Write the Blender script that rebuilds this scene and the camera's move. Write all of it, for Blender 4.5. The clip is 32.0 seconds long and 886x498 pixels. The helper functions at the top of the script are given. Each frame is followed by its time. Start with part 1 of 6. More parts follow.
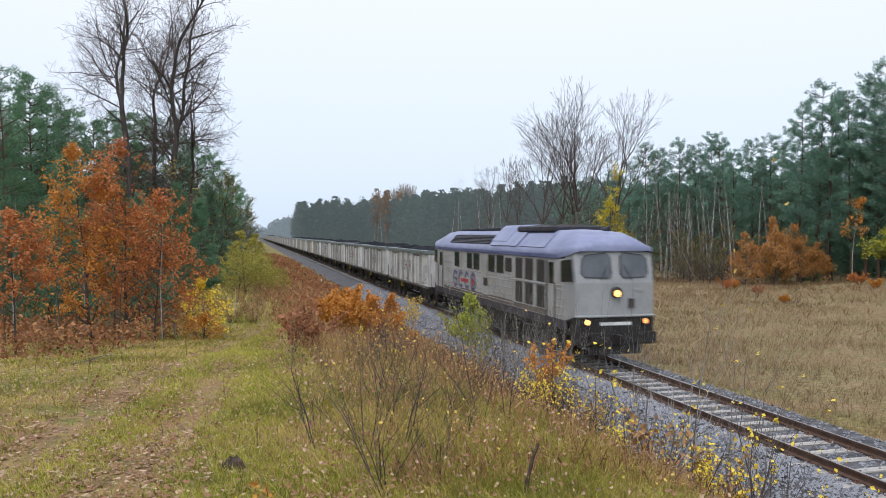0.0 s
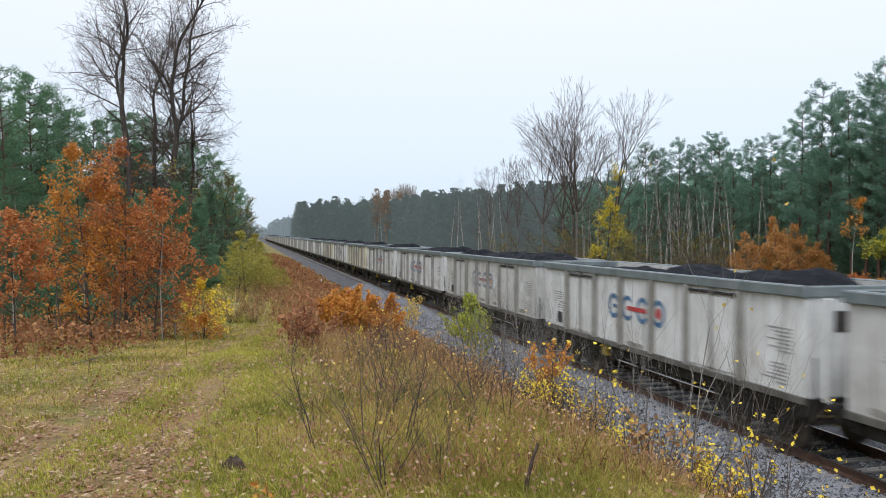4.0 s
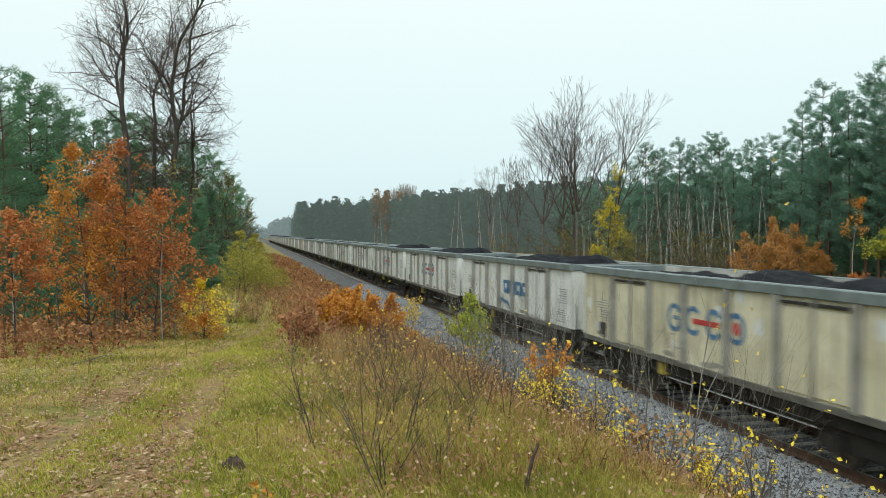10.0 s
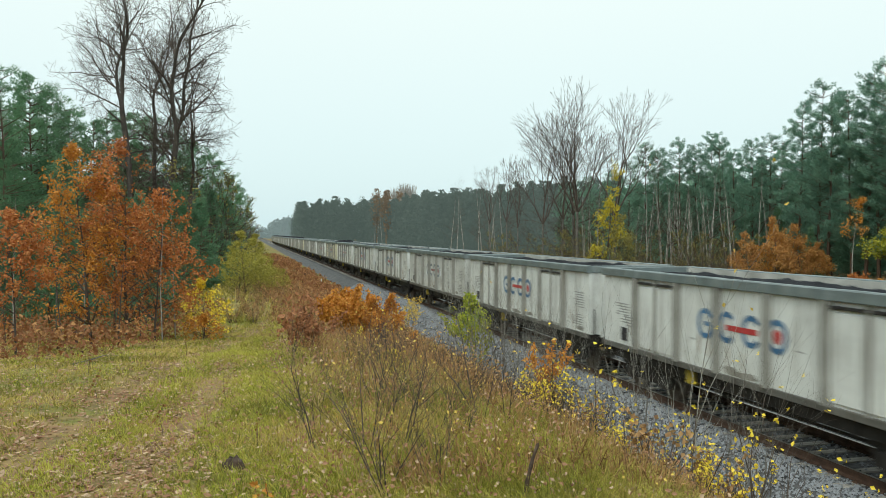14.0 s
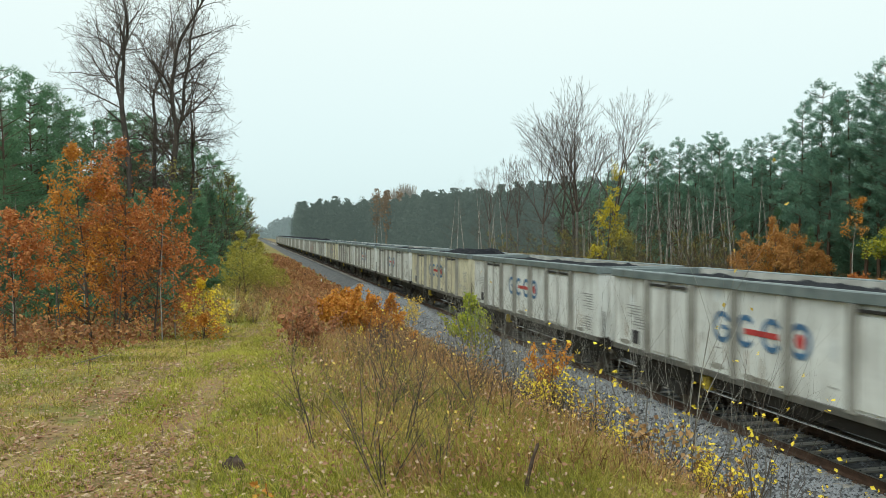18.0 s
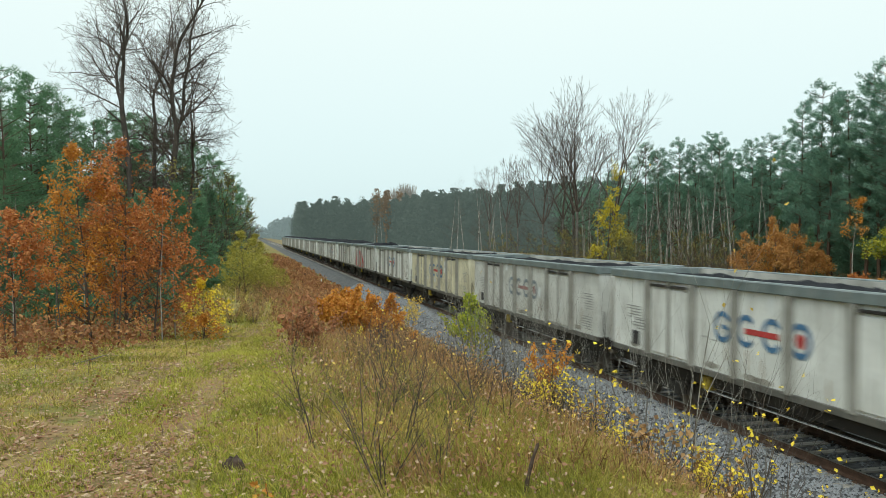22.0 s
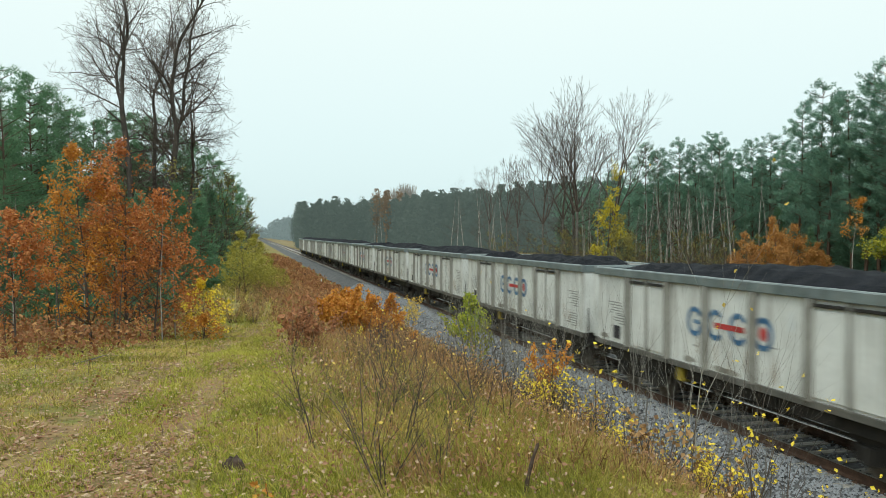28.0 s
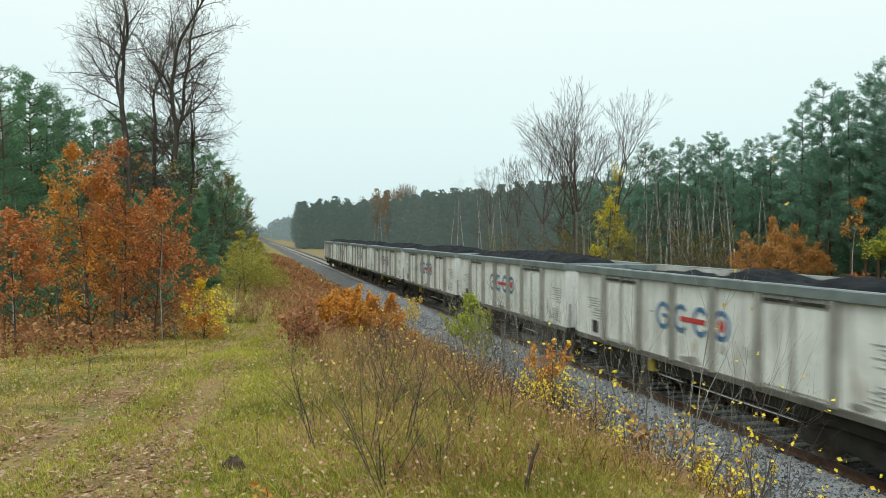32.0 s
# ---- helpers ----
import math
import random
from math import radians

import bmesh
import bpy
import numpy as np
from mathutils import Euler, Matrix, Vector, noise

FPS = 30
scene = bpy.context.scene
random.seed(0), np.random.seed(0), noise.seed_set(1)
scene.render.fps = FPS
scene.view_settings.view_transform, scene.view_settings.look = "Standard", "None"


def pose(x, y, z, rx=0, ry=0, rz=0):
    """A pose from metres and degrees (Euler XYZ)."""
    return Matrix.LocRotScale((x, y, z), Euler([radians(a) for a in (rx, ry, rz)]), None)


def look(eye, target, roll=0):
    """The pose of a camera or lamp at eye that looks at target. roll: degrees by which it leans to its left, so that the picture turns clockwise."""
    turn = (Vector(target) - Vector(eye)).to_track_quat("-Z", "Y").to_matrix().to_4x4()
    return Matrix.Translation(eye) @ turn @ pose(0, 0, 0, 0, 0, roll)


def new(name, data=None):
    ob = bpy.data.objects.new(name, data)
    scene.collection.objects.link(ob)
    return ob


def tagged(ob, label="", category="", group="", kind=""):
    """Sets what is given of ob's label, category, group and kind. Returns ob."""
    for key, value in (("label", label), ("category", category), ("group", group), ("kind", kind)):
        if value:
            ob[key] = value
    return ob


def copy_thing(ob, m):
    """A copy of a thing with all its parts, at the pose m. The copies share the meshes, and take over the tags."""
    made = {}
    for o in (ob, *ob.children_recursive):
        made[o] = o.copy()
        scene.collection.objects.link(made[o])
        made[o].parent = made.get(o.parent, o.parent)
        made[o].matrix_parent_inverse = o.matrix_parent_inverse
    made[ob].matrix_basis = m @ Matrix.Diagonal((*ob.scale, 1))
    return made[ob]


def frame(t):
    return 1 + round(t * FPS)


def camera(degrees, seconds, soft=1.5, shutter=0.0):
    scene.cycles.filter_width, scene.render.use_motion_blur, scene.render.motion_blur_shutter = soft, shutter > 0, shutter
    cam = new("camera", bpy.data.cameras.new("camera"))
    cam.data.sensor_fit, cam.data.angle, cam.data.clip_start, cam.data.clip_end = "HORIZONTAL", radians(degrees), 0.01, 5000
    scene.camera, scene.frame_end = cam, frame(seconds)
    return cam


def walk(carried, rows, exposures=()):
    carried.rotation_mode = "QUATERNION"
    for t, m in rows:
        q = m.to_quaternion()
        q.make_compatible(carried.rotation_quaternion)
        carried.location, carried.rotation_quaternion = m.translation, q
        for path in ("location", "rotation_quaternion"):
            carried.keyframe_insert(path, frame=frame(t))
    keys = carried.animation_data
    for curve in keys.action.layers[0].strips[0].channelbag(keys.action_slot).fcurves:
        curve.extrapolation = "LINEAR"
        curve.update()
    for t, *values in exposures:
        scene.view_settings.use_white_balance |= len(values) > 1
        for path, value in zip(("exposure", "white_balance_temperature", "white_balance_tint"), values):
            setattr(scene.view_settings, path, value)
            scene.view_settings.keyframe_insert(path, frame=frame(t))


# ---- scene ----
# The track runs along y, rail heads at z = 0, the track's middle at x = 0.
PITCH = 14.04
YAW, DIP = 14.07, 1.127
cam = camera(59.47, 32.0, soft=0.6, shutter=0.5)
EYE = (-11.45, 0.0, 4.304)
STAND = pose(*EYE, 90 - DIP, 0, -YAW)
walk(cam, [(0.0, STAND), (32.0, STAND)], [(0.0, 0.0, 6000, 17), (3.0, 0.0, 6040, 16), (12.0, 0.0, 6380, -2), (32.0, 0.0, 6380, -2)])

# ---- light: an overcast, misty autumn day ----
world = bpy.data.worlds.new("overcast_sky")
scene.world = world
world.use_nodes = True
wn, wl = world.node_tree.nodes, world.node_tree.links
wn.clear()
sky = wn.new("ShaderNodeTexSky")
sky.sky_type, sky.sun_disc = "NISHITA", False
sky.sun_elevation, sky.sun_rotation = radians(61), radians(218)
sky.air_density, sky.dust_density, sky.ozone_density = 1.0, 4.0, 1.0
bg_sky, bg_cloud = wn.new("ShaderNodeBackground"), wn.new("ShaderNodeBackground")
bg_sky.inputs["Strength"].default_value = 0.02
wl.new(sky.outputs[0], bg_sky.inputs["Color"])
coord, sep, ramp = wn.new("ShaderNodeTexCoord"), wn.new("ShaderNodeSeparateXYZ"), wn.new("ShaderNodeValToRGB")
wl.new(coord.outputs["Generated"], sep.inputs[0])
wl.new(sep.outputs["Z"], ramp.inputs[0])
ramp.color_ramp.elements[0].position, ramp.color_ramp.elements[0].color = 0.0, (0.74, 0.86, 0.92, 1)
ramp.color_ramp.elements[1].position, ramp.color_ramp.elements[1].color = 0.30, (0.95, 0.985, 0.985, 1)
wl.new(ramp.outputs[0], bg_cloud.inputs["Color"])
bg_cloud.inputs["Strength"].default_value = 0.95
both, wout = wn.new("ShaderNodeAddShader"), wn.new("ShaderNodeOutputWorld")
wl.new(bg_sky.outputs[0], both.inputs[0])
wl.new(bg_cloud.outputs[0], both.inputs[1])
wl.new(both.outputs[0], wout.inputs[0])
sun = new("sun", bpy.data.lights.new("sun", "SUN"))
sun.data.energy, sun.data.angle, sun.data.color = 1.65, radians(40), (1.0, 0.96, 0.9)
sun.matrix_world = look((-20, -26, 60), (0, 0, 0))
# ---- materials ----
def mat(name, dark, light, rough=0.8, metal=0.0, scale=6.0, fine=40.0, bump=0.2, spread=0.5, island=0.0, third=None, stretch=(1, 1, 1), drips=0.0, trans=0.0):
    """A surface between two colours with coarse and fine grain; island: how far each piece differs; drips: rain streaks."""
    m = bpy.data.materials.new(name)
    m.use_nodes = True
    n, l = m.node_tree.nodes, m.node_tree.links
    b = n["Principled BSDF"]
    b.inputs["Roughness"].default_value, b.inputs["Metallic"].default_value = rough, metal
    tc, mp = n.new("ShaderNodeTexCoord"), n.new("ShaderNodeMapping")
    mp.inputs["Scale"].default_value = stretch
    l.new(tc.outputs["Object"], mp.inputs[0])
    if drips:   # each wagon wears its own dirt
        info, far = n.new("ShaderNodeObjectInfo"), n.new("ShaderNodeVectorMath")
        far.operation = "SCALE"
        far.inputs[0].default_value = (0.0, 37.0, 11.0)
        l.new(info.outputs["Random"], far.inputs["Scale"])
        l.new(far.outputs[0], mp.inputs["Location"])
    big, small = n.new("ShaderNodeTexNoise"), n.new("ShaderNodeTexNoise")
    big.inputs["Scale"].default_value, big.inputs["Detail"].default_value = scale, 5
    small.inputs["Scale"].default_value, small.inputs["Detail"].default_value = fine, 3
    l.new(mp.outputs[0], big.inputs[0])
    l.new(mp.outputs[0], small.inputs[0])
    mix = n.new("ShaderNodeMath")
    mix.operation = "MULTIPLY_ADD"
    mix.inputs[1].default_value = 0.4
    l.new(small.outputs[0], mix.inputs[0])
    l.new(big.outputs[0], mix.inputs[2])
    last = mix
    if island:
        geo, add = n.new("ShaderNodeNewGeometry"), n.new("ShaderNodeMath")
        add.operation = "MULTIPLY_ADD"
        add.inputs[1].default_value = island
        l.new(geo.outputs["Random Per Island"], add.inputs[0])
        l.new(mix.outputs[0], add.inputs[2])
        last = add
    ramp = n.new("ShaderNodeValToRGB")
    mid = 0.7 + island / 2
    e = ramp.color_ramp.elements
    e[0].position, e[0].color = max(0.0, mid - spread / 2), (*dark, 1)
    e[1].position, e[1].color = min(1.0, mid + spread / 2), (*light, 1)
    if third:
        t = e.new(mid)
        t.color = (*third, 1)
    l.new(last.outputs[0], ramp.inputs[0])
    colour = ramp.outputs[0]
    if drips:
        m2, st, mult = n.new("ShaderNodeMapping"), n.new("ShaderNodeTexNoise"), n.new("ShaderNodeMix")
        m2.inputs["Scale"].default_value = (3.0, 3.0, 0.25)
        l.new(tc.outputs["Object"], m2.inputs[0])
        l.new(far.outputs[0], m2.inputs["Location"])
        l.new(m2.outputs[0], st.inputs[0])
        st.inputs["Scale"].default_value, st.inputs["Detail"].default_value = 2.0, 6
        r2 = n.new("ShaderNodeValToRGB")
        r2.color_ramp.elements[0].position, r2.color_ramp.elements[1].position = 0.52, 0.75
        r2.color_ramp.elements[1].color = (drips, drips, drips, 1)
        l.new(st.outputs[0], r2.inputs[0])
        mult.data_type = "RGBA"
        l.new(r2.outputs[0], mult.inputs["Factor"])
        l.new(colour, mult.inputs[6])
        mult.inputs[7].default_value = (0.13, 0.10, 0.065, 1)
        colour = mult.outputs[2]
    l.new(colour, b.inputs["Base Color"])
    if bump:
        bp = n.new("ShaderNodeBump")
        bp.inputs["Strength"].default_value, bp.inputs["Distance"].default_value = bump, 0.02
        l.new(small.outputs[0], bp.inputs["Height"])
        l.new(bp.outputs[0], b.inputs["Normal"])
    if trans:
        tr, mx = n.new("ShaderNodeBsdfTranslucent"), n.new("ShaderNodeMixShader")
        l.new(colour, tr.inputs[0])
        mx.inputs[0].default_value = trans
        l.new(b.outputs[0], mx.inputs[1])
        l.new(tr.outputs[0], mx.inputs[2])
        l.new(mx.outputs[0], n["Material Output"].inputs[0])
    return m


def leafy(name, dark, light, third=None, spread=0.9, island=0.7, scale=0.5, trans=0.25):
    return mat(name, dark, light, rough=0.7, scale=scale, fine=4.0, bump=0, island=island, spread=spread, third=third, trans=trans)


def glowing(name, colour, power):
    m = bpy.data.materials.new(name)
    m.use_nodes = True
    b = m.node_tree.nodes["Principled BSDF"]
    b.inputs["Base Color"].default_value = (*colour, 1)
    b.inputs["Emission Color"].default_value, b.inputs["Emission Strength"].default_value = (*colour, 1), power
    return m


M = {
    "ballast": mat("ballast_stone", (0.030, 0.031, 0.034), (0.13, 0.132, 0.138), scale=3, fine=18, bump=1.0, spread=0.4),
    "stone": mat("crushed_stone", (0.022, 0.025, 0.031), (0.27, 0.285, 0.31), scale=2, fine=30, bump=0.4, island=0.8, spread=0.9),
    "rust": mat("rusty_steel", (0.042, 0.024, 0.017), (0.125, 0.068, 0.043), rough=0.75, scale=5, fine=50),
    "railtop": mat("worn_rail_steel", (0.25, 0.22, 0.2), (0.45, 0.42, 0.4), rough=0.3, metal=0.9, scale=3, fine=60, bump=0.05),
    "sleeper": mat("pale_weathered_sleeper", (0.22, 0.205, 0.18), (0.50, 0.48, 0.435), scale=4, fine=30, bump=0.4, stretch=(0.4, 3, 3)),
    "bark": mat("dark_bark", (0.035, 0.028, 0.022), (0.12, 0.10, 0.085), scale=4, fine=25, bump=0.8, stretch=(1, 1, 0.3)),
    "twig": mat("grey_brown_twig", (0.04, 0.030, 0.025), (0.13, 0.10, 0.08), scale=3, fine=20, bump=0),
    "pale_bark": mat("pale_birch_bark", (0.17, 0.16, 0.14), (0.48, 0.465, 0.43), scale=2.5, fine=14, bump=0.3, spread=0.35),
    "pine_bark": mat("pine_bark", (0.05, 0.033, 0.024), (0.17, 0.105, 0.07), scale=3, fine=18, bump=0.8, stretch=(1, 1, 0.3)),
    # paler and bluer than the path needles, mist put into the colour
    "needles": leafy("pine_needles", (0.105, 0.205, 0.158), (0.225, 0.38, 0.272), island=0.3, spread=0.6, scale=0.35, trans=0.5),
    "path_needles": leafy("green_pine_needles", (0.086, 0.183, 0.106), (0.205, 0.355, 0.195), island=0.3, spread=0.6, scale=0.35, trans=0.5),
    "spruce": leafy("dark_needles", (0.062, 0.148, 0.085), (0.165, 0.30, 0.158), island=0.25, spread=0.6, scale=0.4, trans=0.45),
    "oak_leaf": leafy("russet_oak_leaves", (0.27, 0.075, 0.022), (0.66, 0.30, 0.085), third=(0.47, 0.155, 0.04)),
    "gold_leaf": leafy("golden_orange_leaves", (0.40, 0.14, 0.02), (0.72, 0.38, 0.06), third=(0.56, 0.23, 0.03)),
    "brown_leaf": leafy("red_brown_leaves", (0.15, 0.058, 0.028), (0.42, 0.19, 0.085)),
    "yellow_leaf": leafy("yellow_leaves", (0.38, 0.24, 0.03), (0.75, 0.55, 0.12)),
    "lime_leaf": leafy("yellow_green_leaves", (0.10, 0.14, 0.012), (0.48, 0.44, 0.035), third=(0.26, 0.28, 0.02)),
    "willow_leaf": leafy("willow_leaves", (0.18, 0.18, 0.03), (0.56, 0.48, 0.09), third=(0.35, 0.32, 0.05)),
    "maple_leaf": leafy("yellow_maple_leaves", (0.30, 0.27, 0.015), (0.66, 0.52, 0.05), third=(0.50, 0.42, 0.03)),
    "bright_leaf": leafy("bright_yellow_leaves", (0.58, 0.40, 0.02), (0.92, 0.72, 0.07)),
    "weed": leafy("withered_weeds", (0.15, 0.075, 0.03), (0.47, 0.28, 0.12)),
    "olive_leaf": leafy("olive_leaves", (0.09, 0.095, 0.03), (0.30, 0.27, 0.07)),
    "grass": leafy("autumn_grass", (0.095, 0.125, 0.012), (0.62, 0.49, 0.15), third=(0.29, 0.248, 0.040), spread=0.6, island=0.32, scale=0.7),
    "straw": leafy("dry_straw", (0.17, 0.105, 0.04), (0.58, 0.43, 0.19)),
    "field": leafy("clearing_grass", (0.13, 0.088, 0.038), (0.46, 0.33, 0.20), third=(0.27, 0.18, 0.082), spread=0.7, island=0.4, scale=0.12),
    "fox_leaf": leafy("tan_orange_leaves", (0.28, 0.115, 0.035), (0.66, 0.40, 0.13), third=(0.46, 0.22, 0.06)),
    "turf": leafy("fresh_green_grass", (0.11, 0.155, 0.014), (0.52, 0.50, 0.08), spread=0.8, island=0.6, scale=0.8),
    "fresh_leaf": leafy("fresh_yellow_green_leaves", (0.20, 0.27, 0.02), (0.62, 0.62, 0.06), third=(0.38, 0.44, 0.03)),
    # grey bark; its lighter tone stands in for mist on the clearing trees
    "mist_grey_bark": mat("grey_mist_lightened_bark", (0.085, 0.08, 0.072), (0.22, 0.205, 0.185), scale=3, fine=20, bump=0.2),
    "pale_inner": mat("pale_inner_strip", (0.34, 0.33, 0.30), (0.70, 0.69, 0.65), rough=0.6, scale=1.4, fine=10, bump=0.1, drips=0.3),
    "litter": leafy("fallen_leaves", (0.13, 0.05, 0.026), (0.68, 0.50, 0.34), third=(0.34, 0.18, 0.10)),
    "white_paint": mat("dirty_white_paint", (0.56, 0.57, 0.555), (0.86, 0.88, 0.87), rough=0.6, scale=1.2, fine=9, bump=0.1, spread=0.7, drips=0.6),
    "cream_paint": mat("grimy_yellowed_paint", (0.46, 0.42, 0.285), (0.80, 0.76, 0.59), rough=0.7, scale=1.1, fine=9, bump=0.1, spread=0.7, drips=0.65),
    "grey_paint": mat("dusty_grey_paint", (0.44, 0.44, 0.42), (0.70, 0.71, 0.69), rough=0.65, scale=1.3, fine=9, bump=0.1, spread=0.7, drips=0.55),
    "lip": mat("grey_green_rail_paint", (0.11, 0.14, 0.148), (0.235, 0.277, 0.285), rough=0.38, scale=2, fine=25, bump=0.15, drips=0.3),
    "frame": mat("sooty_underframe", (0.008, 0.0075, 0.007), (0.035, 0.031, 0.028), rough=0.75, scale=4, fine=30, bump=0.4),
    "steel": mat("worn_wheel_steel", (0.06, 0.05, 0.045), (0.22, 0.20, 0.18), rough=0.45, metal=0.6, scale=5, fine=40, bump=0.2),
    "coal": mat("coal", (0.0028, 0.0034, 0.0048), (0.011, 0.0135, 0.0205), rough=0.8, scale=5, fine=22, bump=1.0),
    "patch_white": mat("touched_up_white_paint", (0.62, 0.65, 0.66), (0.80, 0.83, 0.84), rough=0.6, scale=3, fine=20, bump=0.05, drips=0.3),
    "rust_stain": mat("rust_stain", (0.22, 0.145, 0.085), (0.42, 0.34, 0.25), rough=0.8, scale=4, fine=30, bump=0.05),
    "grime": mat("soot_smear", (0.14, 0.13, 0.11), (0.38, 0.365, 0.33), rough=0.8, scale=3, fine=18, bump=0.05),
    # post colour, darkened for the shade on the flanks besides the grime
    "shaded_post_paint": mat("grime_and_shade_paint", (0.16, 0.155, 0.14), (0.36, 0.355, 0.33), rough=0.7, scale=1.6, fine=10, bump=0.15, spread=0.7, drips=0.5),
    "sill": mat("grimy_sill_paint", (0.06, 0.06, 0.055), (0.18, 0.175, 0.16), rough=0.7, scale=2.2, fine=14, bump=0.2, drips=0.5),
    "faded_blue": mat("washed_out_blue_paint", (0.12, 0.15, 0.19), (0.26, 0.30, 0.34), rough=0.7, scale=4, fine=20, bump=0.05, drips=0.5),
    "faded_red": mat("washed_out_red_paint", (0.22, 0.12, 0.12), (0.42, 0.22, 0.21), rough=0.7, scale=4, fine=20, bump=0.05, drips=0.5),
    "bracken": leafy("withered_bracken", (0.075, 0.030, 0.014), (0.52, 0.27, 0.10), third=(0.25, 0.10, 0.036)),
    "pink": mat("sprayed_pink_grey_paint", (0.24, 0.11, 0.12), (0.40, 0.24, 0.23), rough=0.6, scale=3, fine=20, bump=0.05),
    "green": mat("sprayed_green_paint", (0.05, 0.22, 0.06), (0.14, 0.42, 0.12), rough=0.6, scale=3, fine=20, bump=0.05),
    "blue": mat("faded_blue_paint", (0.03, 0.10, 0.22), (0.09, 0.22, 0.40), rough=0.6, scale=3, fine=20, bump=0.05, drips=0.2),
    "red": mat("faded_red_paint", (0.35, 0.03, 0.03), (0.60, 0.06, 0.06), rough=0.6, scale=3, fine=20, bump=0.05, drips=0.2),
    "ink": mat("worn_lettering_paint", (0.24, 0.24, 0.24), (0.42, 0.42, 0.41), rough=0.7, scale=9, fine=30, bump=0),
    "yellow_paint": mat("dull_yellow_paint", (0.30, 0.22, 0.02), (0.55, 0.42, 0.05), rough=0.6, scale=5, fine=30, bump=0.1, drips=0.4),
    "loco_grey": mat("grimy_light_grey_paint", (0.25, 0.24, 0.22), (0.50, 0.51, 0.505), rough=0.5, scale=0.9, fine=8, bump=0.08, spread=0.7, drips=0.6),
    "loco_grime": mat("brake_dust_caked_paint", (0.075, 0.058, 0.045), (0.22, 0.185, 0.155), rough=0.75, scale=1.4, fine=12, bump=0.1, spread=0.6, drips=0.5),
    "loco_front": mat("light_grey_paint", (0.27, 0.285, 0.285), (0.40, 0.42, 0.42), rough=0.4, scale=0.9, fine=8, bump=0.05, spread=0.7, drips=0.15),
    "loco_roof": mat("lavender_blue_roof_paint", (0.14, 0.165, 0.28), (0.29, 0.32, 0.46), rough=0.45, scale=0.9, fine=8, bump=0.08, spread=0.7, drips=0.15),
    "loco_skirt": mat("grimy_dark_skirt_paint", (0.020, 0.019, 0.028), (0.062, 0.060, 0.075), rough=0.6, scale=1.5, fine=12, bump=0.1, drips=0.3),
    "loco_blue": mat("blue_band_paint", (0.07, 0.08, 0.17), (0.15, 0.17, 0.32), rough=0.4, scale=1.2, fine=9, bump=0.08),
    "grille": mat("sooty_grille", (0.02, 0.018, 0.018), (0.075, 0.062, 0.055), rough=0.7, scale=4, fine=40, bump=0.4, stretch=(1, 1, 6)),
    "black": mat("black_roof_gear", (0.012, 0.012, 0.016), (0.05, 0.05, 0.06), rough=0.6, scale=4, fine=30, bump=0.2),
    "glass": mat("dark_window_glass", (0.012, 0.014, 0.016), (0.03, 0.034, 0.038), rough=0.06, scale=1, fine=3, bump=0),
    "screen": mat("windscreen_glass", (0.07, 0.08, 0.09), (0.13, 0.145, 0.16), rough=0.05, scale=1, fine=3, bump=0),
    "lamp": glowing("warm_headlamp", (1.0, 0.50, 0.13), 2.6),
    "lamp_dim": glowing("amber_marker_lamp", (1.0, 0.36, 0.09), 1.5),
    "scrap": mat("pale_blue_plastic", (0.40, 0.50, 0.55), (0.60, 0.68, 0.72), rough=0.4, scale=12, fine=60, bump=0.1),
    "wood": mat("dead_wood", (0.024, 0.015, 0.011), (0.11, 0.07, 0.048), scale=6, fine=35, bump=0.8),
}
M["coal"].node_tree.nodes["Principled BSDF"].inputs["Specular IOR Level"].default_value = 0.2

# ---- building tools ----
def mesh_of(name, verts, faces, material, smooth=False):
    me = bpy.data.meshes.new(name)
    me.from_pydata(verts, [], faces)
    for one in (material if isinstance(material, (list, tuple)) else [material]):
        me.materials.append(one)
    if smooth:
        me.polygons.foreach_set("use_smooth", [True] * len(me.polygons))
    me.update()
    return me


def part(name, data, material, parent, label="", at=None):
    """Links a bmesh or a ready mesh as one part under a thing."""
    if isinstance(data, bmesh.types.BMesh):
        me = bpy.data.meshes.new(name)
        data.to_mesh(me)
        data.free()
        me.materials.append(material)
        data = me
    ob = new(name, data)
    ob.parent = parent
    if at is not None:
        ob.matrix_basis = at
    if label:
        tagged(ob, label)
    return ob


def box(x0, x1, y0, y1, z0, z1, bevel=0.0, bm=None):
    """A bevelled box between two corners."""
    bm = bm or bmesh.new()
    got = bmesh.ops.create_cube(bm, size=1.0)["verts"]
    for v in got:
        v.co = Vector(((x0 + x1) / 2 + v.co.x * (x1 - x0), (y0 + y1) / 2 + v.co.y * (y1 - y0), (z0 + z1) / 2 + v.co.z * (z1 - z0)))
    if bevel:
        edges = list({e for v in got for e in v.link_edges})
        bmesh.ops.bevel(bm, geom=edges, offset=bevel, segments=1, affect="EDGES")
    return bm


def rod(p, q, r0, r1=None, sides=10, bm=None):
    """A tapered rod from p to q."""
    bm = bm or bmesh.new()
    p, q = Vector(p), Vector(q)
    r1 = r0 if r1 is None else r1
    turn = (q - p).to_track_quat("Z", "Y").to_matrix()
    rings = []
    for c, r in ((p, r0), (q, r1)):
        rings.append([bm.verts.new(c + turn @ Vector((r * math.cos(i * math.tau / sides), r * math.sin(i * math.tau / sides), 0))) for i in range(sides)])
    for i in range(sides):
        j = (i + 1) % sides
        bm.faces.new((rings[0][i], rings[0][j], rings[1][j], rings[1][i]))
    bm.faces.new(rings[0][::-1])
    bm.faces.new(rings[1])
    return bm


